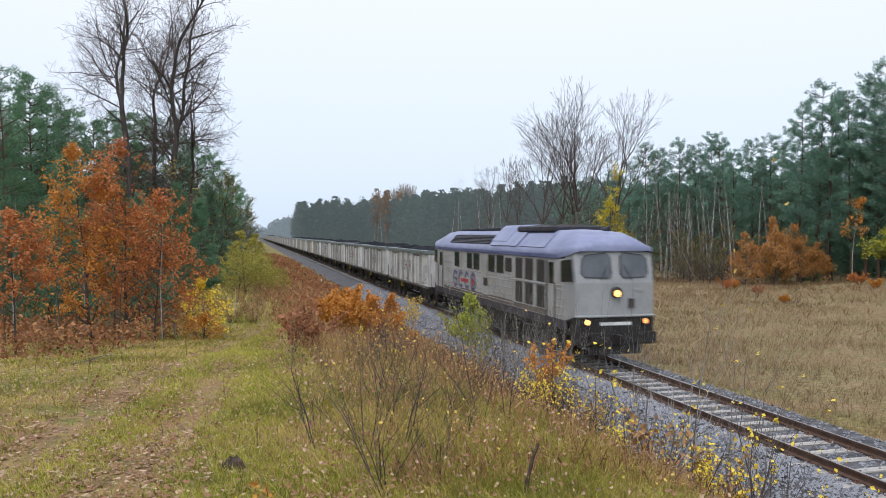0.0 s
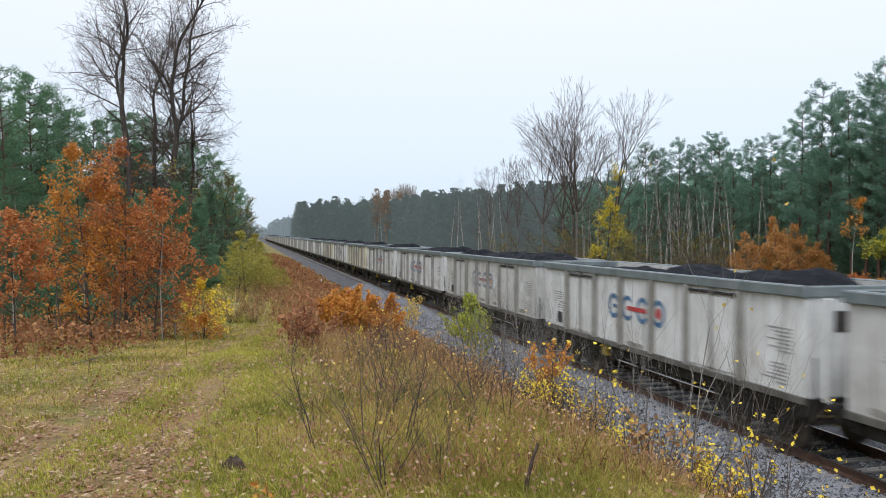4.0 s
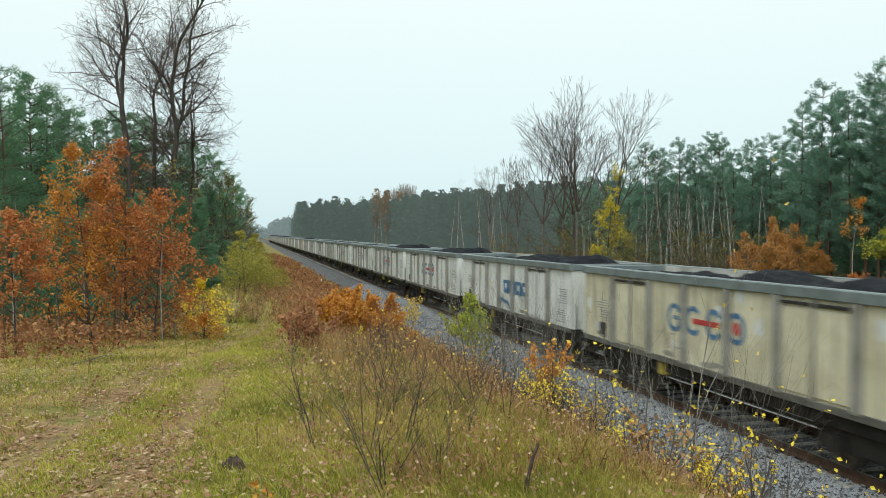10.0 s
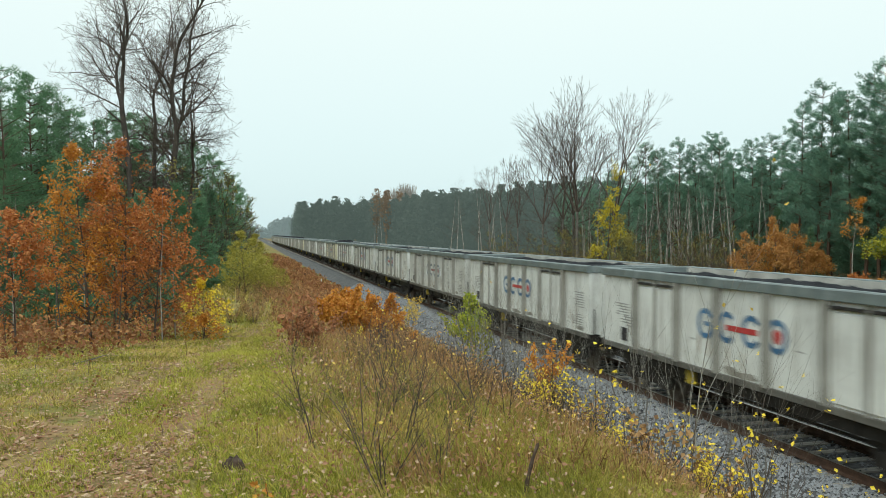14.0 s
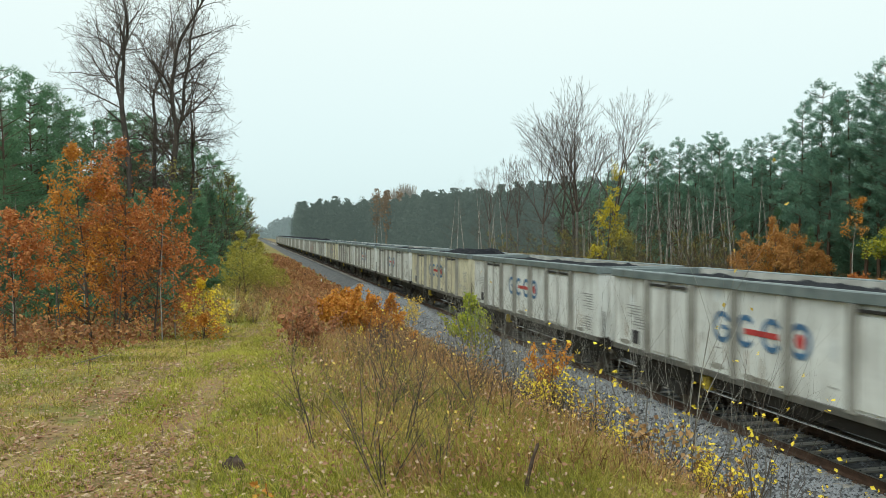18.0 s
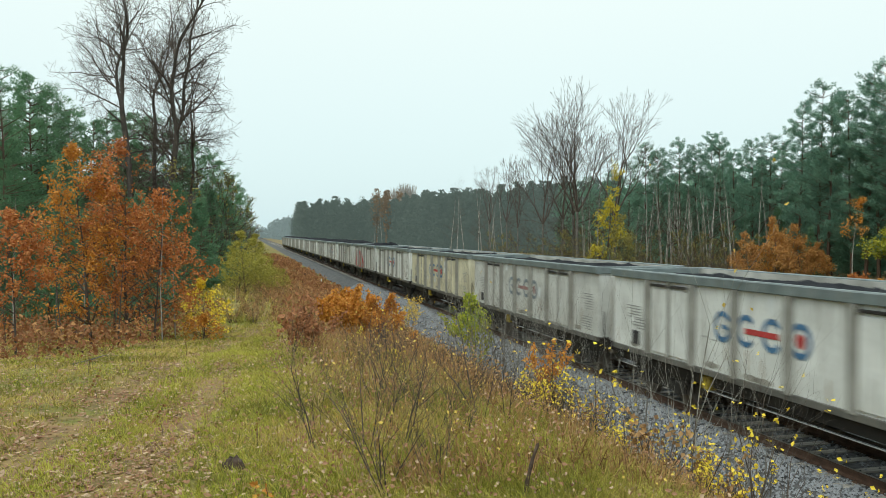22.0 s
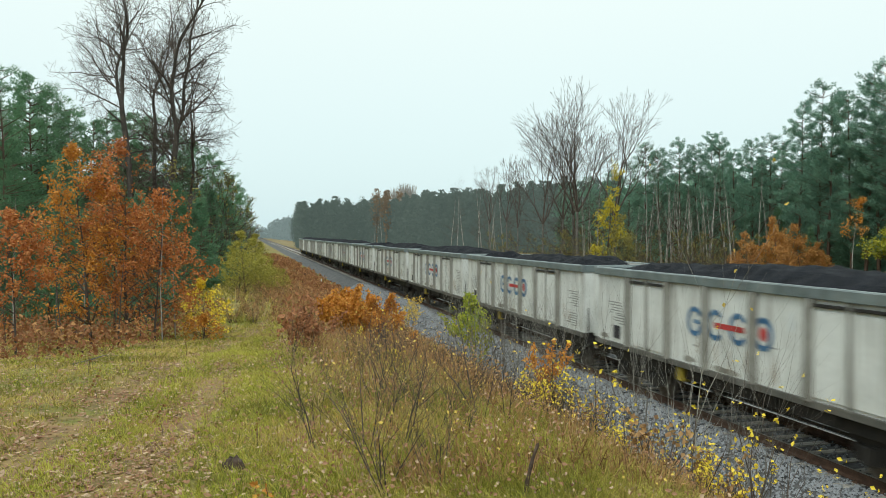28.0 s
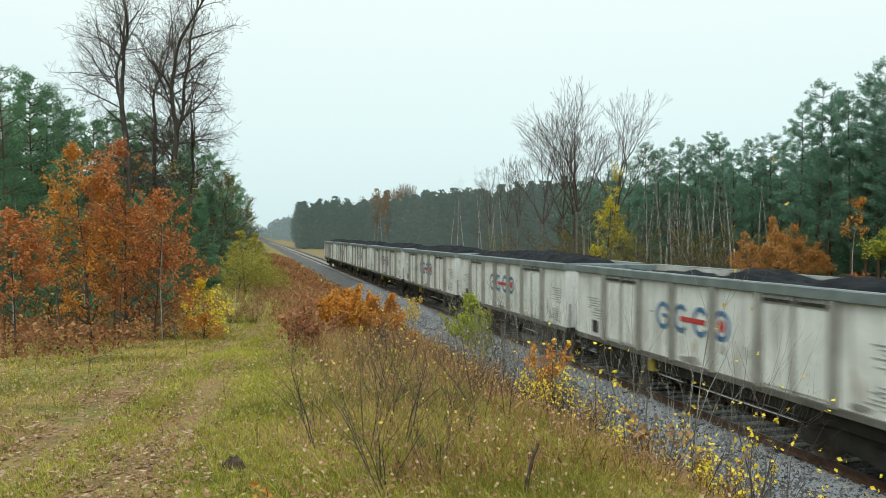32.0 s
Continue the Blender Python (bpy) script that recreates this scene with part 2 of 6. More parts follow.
def plate(points, normal, thick, bm=None):
    """A flat outline given thickness along a direction."""
    bm = bm or bmesh.new()
    n = Vector(normal) * thick
    a = [bm.verts.new(Vector(p)) for p in points]
    b = [bm.verts.new(Vector(p) + n) for p in points]
    k = len(points)
    bm.faces.new(a[::-1])
    bm.faces.new(b)
    for i in range(k):
        bm.faces.new((a[i], a[(i + 1) % k], b[(i + 1) % k], b[i]))
    bmesh.ops.recalc_face_normals(bm, faces=bm.faces)
    return bm


class Soup:
    """Vertices and faces gathered in plain lists."""

    def __init__(self):
        self.v, self.f = [], []

    def tube(self, p, q, r0, r1, sides=4):
        d = q - p
        if d.length < 1e-5:
            return
        a = d.orthogonal().normalized()
        b = d.normalized().cross(a)
        s = len(self.v)
        for c, r in ((p, r0), (q, r1)):
            for i in range(sides):
                t = i * math.tau / sides
                self.v.append(c + a * (r * math.cos(t)) + b * (r * math.sin(t)))
        for i in range(sides):
            j = (i + 1) % sides
            self.f.append((s + i, s + j, s + sides + j, s + sides + i))

    def leaf(self, c, along, across, length, width):
        """A pointed leaf of two bent triangles."""
        s = len(self.v)
        u, w = along * length, across * (width / 2)
        lift = along.cross(across) * (width * 0.18)
        self.v += [c, c + u * 0.5 + w + lift, c + u, c + u * 0.5 - w + lift]
        self.f += [(s, s + 1, s + 2), (s, s + 2, s + 3)]

    def needle(self, c, along, across, length, width):
        s = len(self.v)
        self.v += [c + across * (width / 2), c - across * (width / 2), c + along * length]
        self.f.append((s, s + 1, s + 2))

    def mesh(self, name, material, smooth=False):
        return mesh_of(name, self.v, self.f, material, smooth)


def any_way(rng, up=0.0):
    while True:
        v = Vector((rng.uniform(-1, 1), rng.uniform(-1, 1), rng.uniform(-1, 1) + up))
        if 0.05 < v.length:
            return v.normalized()


def smooth_step(a, b, t):
    t = min(1.0, max(0.0, (t - a) / (b - a)))
    return t * t * (3 - 2 * t)


# ---- the lie of the land ----
def plateau(y):
    """Height of the bank on the camera's side of the track, falling away along it."""
    return 2.62 - 1.35 * smooth_step(4, 30, y) - 0.75 * smooth_step(28, 75, y) - 0.4 * smooth_step(75, 160, y)


def land(x, y):
    rough = 0.10 * noise.noise((x * 0.35, y * 0.35, 0.3)) + 0.30 * noise.noise((x * 0.06, y * 0.06, 4.0))
    if x < 0:
        t = smooth_step(-3.0, -9.5, x)
        z = -0.78 + (plateau(y) + 0.78) * t + rough * smooth_step(-2.8, -5.0, x)
        ruts = math.exp(-((x + 13.05 - 0.115 * y) / 0.3) ** 2) + math.exp(-((x + 14.02 - 0.115 * y) / 0.3) ** 2)
        return z - 0.05 * ruts * (1 - smooth_step(18, 28, y))
    hump = 1.5 * math.exp(-((x - 40) / 9) ** 2 - ((y - 46) / 12) ** 2)
    return -0.78 + (rough * 1.3 + 0.35 * smooth_step(6, 40, x)) * smooth_step(2.8, 5.0, x) + hump
# ---- ground, track ----
def spaced(stops):
    out = []
    for (a, step), (b, _) in zip(stops, stops[1:]):
        k = max(1, round((b - a) / step))
        out += [a + (b - a) * i / k for i in range(k)]
    return out + [stops[-1][0]]


def make_ground():
    xs = spaced([(-2500, 500), (-400, 60), (-60, 6), (-26, 0.6), (-3.2, 0.5), (3.2, 0.7), (14, 2), (60, 8), (140, 60), (400, 500), (2500, 1)])
    ys = spaced([(-1500, 400), (-100, 20), (-6, 0.5), (30, 1.0), (70, 3), (160, 12), (420, 60), (1000, 500), (3500, 1)])
    v = [(x, y, land(x, y)) for y in ys for x in xs]
    k = len(xs)
    f = [(j * k + i, j * k + i + 1, (j + 1) * k + i + 1, (j + 1) * k + i) for j in range(len(ys) - 1) for i in range(k - 1)]
    m = bpy.data.materials.new("autumn_turf")
    m.use_nodes = True
    n, l = m.node_tree.nodes, m.node_tree.links
    b = n["Principled BSDF"]
    b.inputs["Roughness"].default_value = 0.95
    tc = n.new("ShaderNodeTexCoord")

    def layer(scale, detail, lo, hi):
        t, r = n.new("ShaderNodeTexNoise"), n.new("ShaderNodeMapRange")
        t.inputs["Scale"].default_value, t.inputs["Detail"].default_value = scale, detail
        l.new(tc.outputs["Object"], t.inputs[0])
        r.inputs["From Min"].default_value, r.inputs["From Max"].default_value = lo, hi
        l.new(t.outputs[0], r.inputs[0])
        return r.outputs[0], t.outputs[0]

    def blend(fac, one, two):
        x = n.new("ShaderNodeMix")
        x.data_type = "RGBA"
        l.new(fac, x.inputs["Factor"])
        for k2, c in ((6, one), (7, two)):
            if isinstance(c, tuple):
                x.inputs[k2].default_value = (*c, 1)
            else:
                l.new(c, x.inputs[k2])
        return x.outputs[2]

    patches, _ = layer(0.35, 6, 0.42, 0.62)
    tufts, raw = layer(7.0, 6, 0.35, 0.7)
    bare, _ = layer(0.8, 7, 0.50, 0.66)
    green = blend(tufts, (0.092, 0.104, 0.015), (0.235, 0.222, 0.035))
    dry = blend(tufts, (0.14, 0.10, 0.026), (0.32, 0.255, 0.075))
    c = blend(patches, green, dry)
    c = blend(bare, c, (0.29, 0.185, 0.085))
    pos = n.new("ShaderNodeSeparateXYZ")
    l.new(tc.outputs["Object"], pos.inputs[0])

    def calc(op, a, b2, c2=0.0):
        x = n.new("ShaderNodeMath")
        x.operation = op
        for i, q in enumerate((a, b2, c2)):
            if isinstance(q, (int, float)):
                x.inputs[i].default_value = q
            else:
                l.new(q, x.inputs[i])
        return x.outputs[0]
    # the clearing beyond the track is tan and bleached
    beyond = n.new("ShaderNodeMapRange")
    beyond.inputs["From Min"].default_value, beyond.inputs["From Max"].default_value, beyond.inputs["To Max"].default_value = 2.0, 5.0, 0.62
    l.new(pos.outputs["X"], beyond.inputs[0])
    c = blend(beyond.outputs[0], c, blend(tufts, (0.14, 0.10, 0.05), (0.33, 0.25, 0.145)))
    # two worn wheel tracks
    line = calc("MULTIPLY_ADD", pos.outputs["Y"], -0.115, pos.outputs["X"])
    wide = None
    for off in (13.05, 14.02):
        d = calc("ABSOLUTE", calc("ADD", line, off), 0.0)
        near = calc("SUBTRACT", 1.0, calc("DIVIDE", d, 0.42))
        wide = near if wide is None else calc("MAXIMUM", wide, near)
    worn = calc("MULTIPLY", calc("MAXIMUM", wide, 0.0), calc("LESS_THAN", pos.outputs["Y"], 26.0))
    ragged, _ = layer(2.2, 6, 0.3, 0.62)
    worn = calc("MINIMUM", calc("MULTIPLY", calc("MULTIPLY", worn, 1.7), ragged), 0.6)
    c = blend(worn, c, blend(tufts, (0.13, 0.072, 0.034), (0.31, 0.185, 0.095)))
    l.new(c, b.inputs["Base Color"])
    bp = n.new("ShaderNodeBump")
    bp.inputs["Strength"].default_value, bp.inputs["Distance"].default_value = 0.8, 0.05
    l.new(raw, bp.inputs["Height"])
    l.new(bp.outputs[0], b.inputs["Normal"])
    tagged(new("ground", mesh_of("ground", v, f, m, True)), "rough autumn grassland with worn leaf-strewn track", "ground", kind="structure")


def make_ballast():
    sect = [(-3.2, -0.86), (-2.75, -0.70), (-1.85, -0.20), (-1.2, -0.19), (0, -0.20), (1.2, -0.19), (1.85, -0.20), (2.75, -0.70), (3.2, -0.86)]
    ys = spaced([(-60, 5), (-10, 0.4), (50, 1), (90, 4), (300, 20), (900, 1)])
    v, k = [], len(sect)
    for y in ys:
        for x, z in sect:
            near = 0.03 * noise.noise((x * 3, y * 3, 0)) + 0.10 * noise.noise((x, y * 0.3, 7)) * (abs(x) > 2)
            v.append((x + near, y, z + near * 0.6))
    f = [(j * k + i, j * k + i + 1, (j + 1) * k + i + 1, (j + 1) * k + i) for j in range(len(ys) - 1) for i in range(k - 1)]
    tagged(new("ballast_bed", mesh_of("ballast_bed", v, f, M["ballast"])), "grey crushed-stone ballast bed under the track", "ballast", kind="structure")
    rng = random.Random(5)
    s = Soup()

    def stone(x, y, z, r):
        """A four- to six-cornered chip of rock."""
        b0 = len(s.v)
        h = rng.uniform(0, math.tau)
        for i in range(4):
            a = h + i * math.tau / 4 + rng.uniform(-0.4, 0.4)
            q = r * rng.uniform(0.7, 1.25)
            s.v.append(Vector((x + q * math.cos(a), y + q * math.sin(a), z + rng.uniform(-0.3, 0.3) * r)))
        s.v.append(Vector((x + rng.uniform(-0.3, 0.3) * r, y + rng.uniform(-0.3, 0.3) * r, z + r * rng.uniform(0.6, 1.0))))
        for i in range(4):
            s.f.append((b0 + i, b0 + (i + 1) % 4, b0 + 4))

    def bed(x):
        for (x0, z0), (x1, z1) in zip(sect, sect[1:]):
            if x0 <= x <= x1:
                return z0 + (z1 - z0) * (x - x0) / (x1 - x0)
        return -0.86

    for i in range(42000):
        y = 6 + 64 * rng.random() ** 1.7
        x = rng.uniform(-3.15, 3.0) if rng.random() < 0.3 else rng.uniform(-3.25, -0.9)
        stone(x, y, bed(x) + 0.005, rng.uniform(0.022, 0.052) * (1 + y / 90))
    tagged(new("ballast_stones", s.mesh("ballast_stones", M["stone"])), "loose grey crushed stones on the ballast shoulder", "stones", kind="stuff")


def make_track():
    prof = [(-0.075, -0.172), (0.075, -0.172), (0.075, -0.16), (0.012, -0.13), (0.012, -0.05), (0.036, -0.038), (0.036, -0.004), (0.030, 0.0), (-0.030, 0.0), (-0.036, -0.004), (-0.036, -0.038), (-0.012, -0.05), (-0.012, -0.13), (-0.075, -0.16)]
    for side in (-1, 1):
        v = [(x + side * 0.753, y, z) for y in (-60, 900) for x, z in prof]
        k = len(prof)
        f = [(i, (i + 1) % k, (i + 1) % k + k, i + k) for i in range(k)]
        me = mesh_of("rail", v, f, [M["rust"], M["railtop"]])
        me.polygons[7].material_index = 1
        tagged(new("rail", me), "rusty steel rail with a worn bright head", "rail", "rails of the track", kind="structure")
    thing = tagged(new("sleepers"), "pale weathered wooden sleepers bedded in ballast", "sleeper", kind="structure")
    rng = random.Random(2)
    shapes = []
    for i in range(4):
        bm = box(-1.28, 1.28, -0.125, 0.125, -0.32, -0.172, 0.012)
        for w in bm.verts:
            w.co += Vector((rng.uniform(-0.03, 0.03), rng.uniform(-0.012, 0.012), rng.uniform(-0.006, 0.004)))
        me = bpy.data.meshes.new("sleeper")
        bm.to_mesh(me)
        bm.free()
        me.materials.append(M["sleeper"])
        shapes.append(me)
    y, n = -20.0, 0
    rest = bmesh.new()
    while y < 420:
        if n < 200:
            part("sleeper", shapes[rng.randrange(4)], None, thing, at=pose(rng.uniform(-0.03, 0.03), y, 0, 0, 0, rng.uniform(-0.8, 0.8)))
            for sx in (-1, 1):
                if 5 < y < 45:
                    part("fastening", FASTENING, None, thing, at=pose(sx * 0.753, y, 0))
        else:
            box(-1.28, 1.28, y - 0.125, y + 0.125, -0.32, -0.172, 0, rest)
        y += 0.62
        n += 1
    tagged(part("far_sleepers", rest, M["sleeper"], thing), kind="stuff")


def fastening_mesh():
    bm = box(-0.17, 0.17, -0.08, 0.08, -0.180, -0.160, 0.004)
    for sx in (-1, 1):
        rod((sx * 0.12, 0, -0.165), (sx * 0.12, 0, -0.11), 0.022, 0.018, 6, bm)
    me = bpy.data.meshes.new("fastening")
    bm.to_mesh(me)
    bm.free()
    me.materials.append(M["rust"])
    return me


FASTENING = fastening_mesh()
make_ground()
make_ballast()
make_track()
# ---- the train ----
def ring_arc(cy, cz, r, w, a0, a1, x, steps=18, squash=0.9, flip=1):
    """A painted arc on a side wall, a thin raised band."""
    bm = bmesh.new()
    rows = []
    for i in range(steps + 1):
        a = radians(a0 + (a1 - a0) * i / steps)
        rows.append([bm.verts.new((x, cy + q * squash * math.cos(a) * flip, cz + q * math.sin(a))) for q in (r, r - w)])
    for a, b in zip(rows, rows[1:]):
        bm.faces.new((a[0], b[0], b[1], a[1]))
    return bm


def emblem(parent, x, y0, z, size, flip, mats=("blue", "red")):
    """Four blue open rings in a row, a red bar through the middle two and a red spot in the last; y runs as one reads."""
    step = size * 1.18
    r, w = size / 2, size * 0.17
    spans = [(30, 360), (40, 320), (35, 325), (0, 360)]
    for i, (a0, a1) in enumerate(spans):
        part("emblem_ring", ring_arc(y0 + flip * i * step, z, r, w, a0, a1, x, flip=flip), M[mats[0]], parent, "blue painted emblem ring")
    part("emblem_bar", box(x - 0.002, x + 0.002, min(y0 + flip * step * 0.95, y0 + flip * step * 2.25), max(y0 + flip * step * 0.95, y0 + flip * step * 2.25), z - w * 0.5, z + w * 0.5), M[mats[1]], parent, "red painted emblem bar")
    part("emblem_bar", box(x - 0.002, x + 0.002, y0 - r * 0.1 * flip if flip > 0 else y0 - r * 0.5, y0 + r * 0.5 if flip > 0 else y0 + r * 0.1, z - w * 0.4, z + w * 0.4), M[mats[0]], parent, "blue painted emblem bar")
    part("emblem_spot", ring_arc(y0 + flip * 3 * step, z, r * 0.42, r * 0.40, 0, 360, x), M[mats[1]], parent, "red painted emblem spot")


def graffiti(parent, x, blue):
    """Sprayed shapes that cannot be read."""
    def patch(name, pts, m, label, lift=0.0):
        part(name, plate([(x - 0.028 - lift, y, z) for y, z in pts], (-1, 0, 0), 0.003), M[m], parent, label)
    if blue:
        for i in range(4):
            y = 0.25 - i * 0.72
            patch("sprayed_block", [(y, 1.95), (y - 0.62, 1.95), (y - 0.60, 2.45), (y + 0.02, 2.45)], "blue", "blue sprayed graffiti block")
            patch("sprayed_gap", [(y - 0.2, 2.1), (y - 0.34, 2.1), (y - 0.42, 2.3), (y - 0.18, 2.32)], "white_paint", "pale gap in the graffiti", 0.004)
        patch("sprayed_stroke", [(1.35, 2.55), (1.05, 2.5), (0.75, 1.7), (0.95, 1.6), (1.12, 2.3)], "blue", "blue sprayed stroke")
        patch("sprayed_stroke", [(0.7, 1.72), (-0.3, 1.62), (-0.55, 1.35), (-0.4, 1.3), (-0.2, 1.5), (0.7, 1.58)], "blue", "blue sprayed stroke")
    else:
        patch("sprayed_block", [(4.75, 1.3), (0.3, 1.28), (1.0, 2.68), (4.2, 2.78)], "pink", "large pinkish-grey sprayed shape")
        for y, z, w, h, m in ((4.6, 1.3, 0.4, 0.9, "red"), (3.9, 1.35, 0.5, 0.4, "green"), (2.9, 1.32, 0.45, 0.75, "green"), (1.95, 1.4, 0.3, 0.8, "green"), (2.3, 2.35, 0.6, 0.35, "red"), (1.7, 1.3, 0.28, 0.55, "red"), (3.3, 1.9, 0.16, 0.8, "blue"), (1.3, 2.5, 0.35, 0.3, "green")):
            patch("sprayed_shape", [(y, z), (y - w, z + 0.04), (y - w * 0.75, z + h), (y - w * 0.1, z + h * 0.92)], m, m + " sprayed graffiti shape", 0.004)
        patch("sprayed_stroke", [(1.15, 2.45), (0.72, 2.5), (-0.85, 1.25), (-0.35, 1.22)], "red", "bold red sprayed stroke", 0.008)
        patch("sprayed_stroke", [(5.0, 1.28), (0.2, 1.24), (0.2, 1.34), (5.0, 1.40)], "red", "red sprayed stroke", 0.008)


def wheelset_mesh(r=0.46):
    prof = [(-0.98, 0.075), (-0.83, 0.08), (-0.825, 0.2), (-0.79, 0.21), (-0.805, 0.38), (-0.82, r), (-0.73, r + 0.01), (-0.715, r + 0.03), (-0.69, r + 0.03), (-0.68, 0.39), (-0.715, 0.22), (-0.66, 0.2), (-0.65, 0.09), (0, 0.085)]
    prof = prof + [(-x, q) for x, q in prof[-2::-1]]
    n = 20
    v = [(x, q * math.cos(i * math.tau / n), q * math.sin(i * math.tau / n)) for x, q in prof for i in range(n)]
    f = [(j * n + i, j * n + (i + 1) % n, (j + 1) * n + (i + 1) % n, (j + 1) * n + i) for j in range(len(prof) - 1) for i in range(n)]
    f += [tuple(range(n)), tuple(range(len(v) - n, len(v)))[::-1]]
    return mesh_of("wheelset", v, f, M["steel"])


WHEELSET, BIG_WHEELSET = wheelset_mesh(0.46), wheelset_mesh(0.525)
AXLES = []  # every wheelset with its radius


def bogie(parent, y, big=False):
    """A side-framed bogie: frames with dropped middles, springs, axle boxes, bolster, wheelsets."""
    base, r = (1.85, 0.525) if big else (0.9, 0.46)
    bm = bmesh.new()
    ends = base + 0.5
    for sx in (-1, 1):
        x = sx * 1.0
        outline = [(-ends, 0.66), (-ends, 0.80), (ends, 0.80), (ends, 0.66), (base - 0.28, 0.62), (base - 0.42, 0.36), (-base + 0.42, 0.36), (-base + 0.28, 0.62)]
        plate([(x, q, z) for q, z in outline], (sx, 0, 0), 0.06, bm)
        for ay in ([-base, 0, base] if big else [-base, base]):
            box(min(x, x + sx * 0.16), max(x, x + sx * 0.16), ay - 0.15, ay + 0.15, r - 0.15, r + 0.17, 0.02, bm)
            for dy in (-0.26, 0.26):
                rod((x + sx * 0.06, ay + dy, 0.36), (x + sx * 0.06, ay + dy, 0.68), 0.09, 0.09, 8, bm)
        box(min(x - sx * 0.05, x + sx * 0.1), max(x - sx * 0.05, x + sx * 0.1), -0.18, 0.18, 0.4, 0.9, 0.02, bm)
    box(-1.0, 1.0, -0.22, 0.22, 0.55, 0.85, 0.02, bm)
    b = part("bogie", bm, M["frame"], parent, "sooty black bogie frame with springs", pose(0, y, 0))
    for ay in ([-base, 0, base] if big else [-base, base]):
        w = part("wheelset", BIG_WHEELSET if big else WHEELSET, None, b, "steel wheelset", pose(0, ay, r))
        AXLES.append((w, r))


def buffers(parent, y, out, z=1.05):
    for sx in (-1, 1):
        bm = rod((sx * 0.875, y, z), (sx * 0.875, y + out * 0.42, z), 0.11, 0.11, 12)
        rod((sx * 0.875, y + out * 0.42, z), (sx * 0.875, y + out * 0.58, z), 0.075, 0.075, 12, bm)
        box(sx * 0.875 - 0.25, sx * 0.875 + 0.25, min(y + out * 0.57, y + out * 0.62), max(y + out * 0.57, y + out * 0.62), z - 0.18, z + 0.18, 0.02, bm)
        part("buffer", bm, M["frame"], parent, "black sprung buffer")
    bm = box(-0.06, 0.06, min(y, y + out * 0.45), max(y, y + out * 0.45), z - 0.1, z + 0.05, 0.02)
    rod((0, y + out * 0.4, z - 0.05), (0, y + out * 0.35, z - 0.45), 0.045, 0.045, 8, bm)
    part("coupling", bm, M["frame"], parent, "black screw coupling")


POSTS = (1.95, 2.98, 4.0, 5.65, 7.35, 9.0, 10.02, 11.05)   # stiffening posts, metres from one end of the body
HALF = 6.5
W, ZB, ZT = 1.38, 1.22, 3.33


def dented_rail(rng, sx):
    """A hollow top rail, knocked a little out of line along its length."""
    bm = bmesh.new()
    prof = [(-0.07, -0.22), (0.075, -0.22), (0.09, -0.20), (0.09, -0.025), (0.07, 0.0), (-0.05, 0.0), (-0.07, -0.02)]
    rings, n = [], 26
    for i in range(n + 1):
        y = -HALF - 0.03 + (2 * HALF + 0.06) * i / n
        dx, dz = (rng.gauss(0, 0.006), rng.gauss(0, 0.003)) if 0 < i < n else (0, 0)
        rings.append([bm.verts.new((sx * (W + a + dx), y, ZT + b + dz)) for a, b in prof])
    k = len(prof)
    for a, b in zip(rings, rings[1:]):
        for i in range(k):
            bm.faces.new((a[i], a[(i + 1) % k], b[(i + 1) % k], b[i]))
    bm.faces.new(rings[0])
    bm.faces.new(rings[-1])
    bmesh.ops.recalc_face_normals(bm, faces=bm.faces)
    return bm


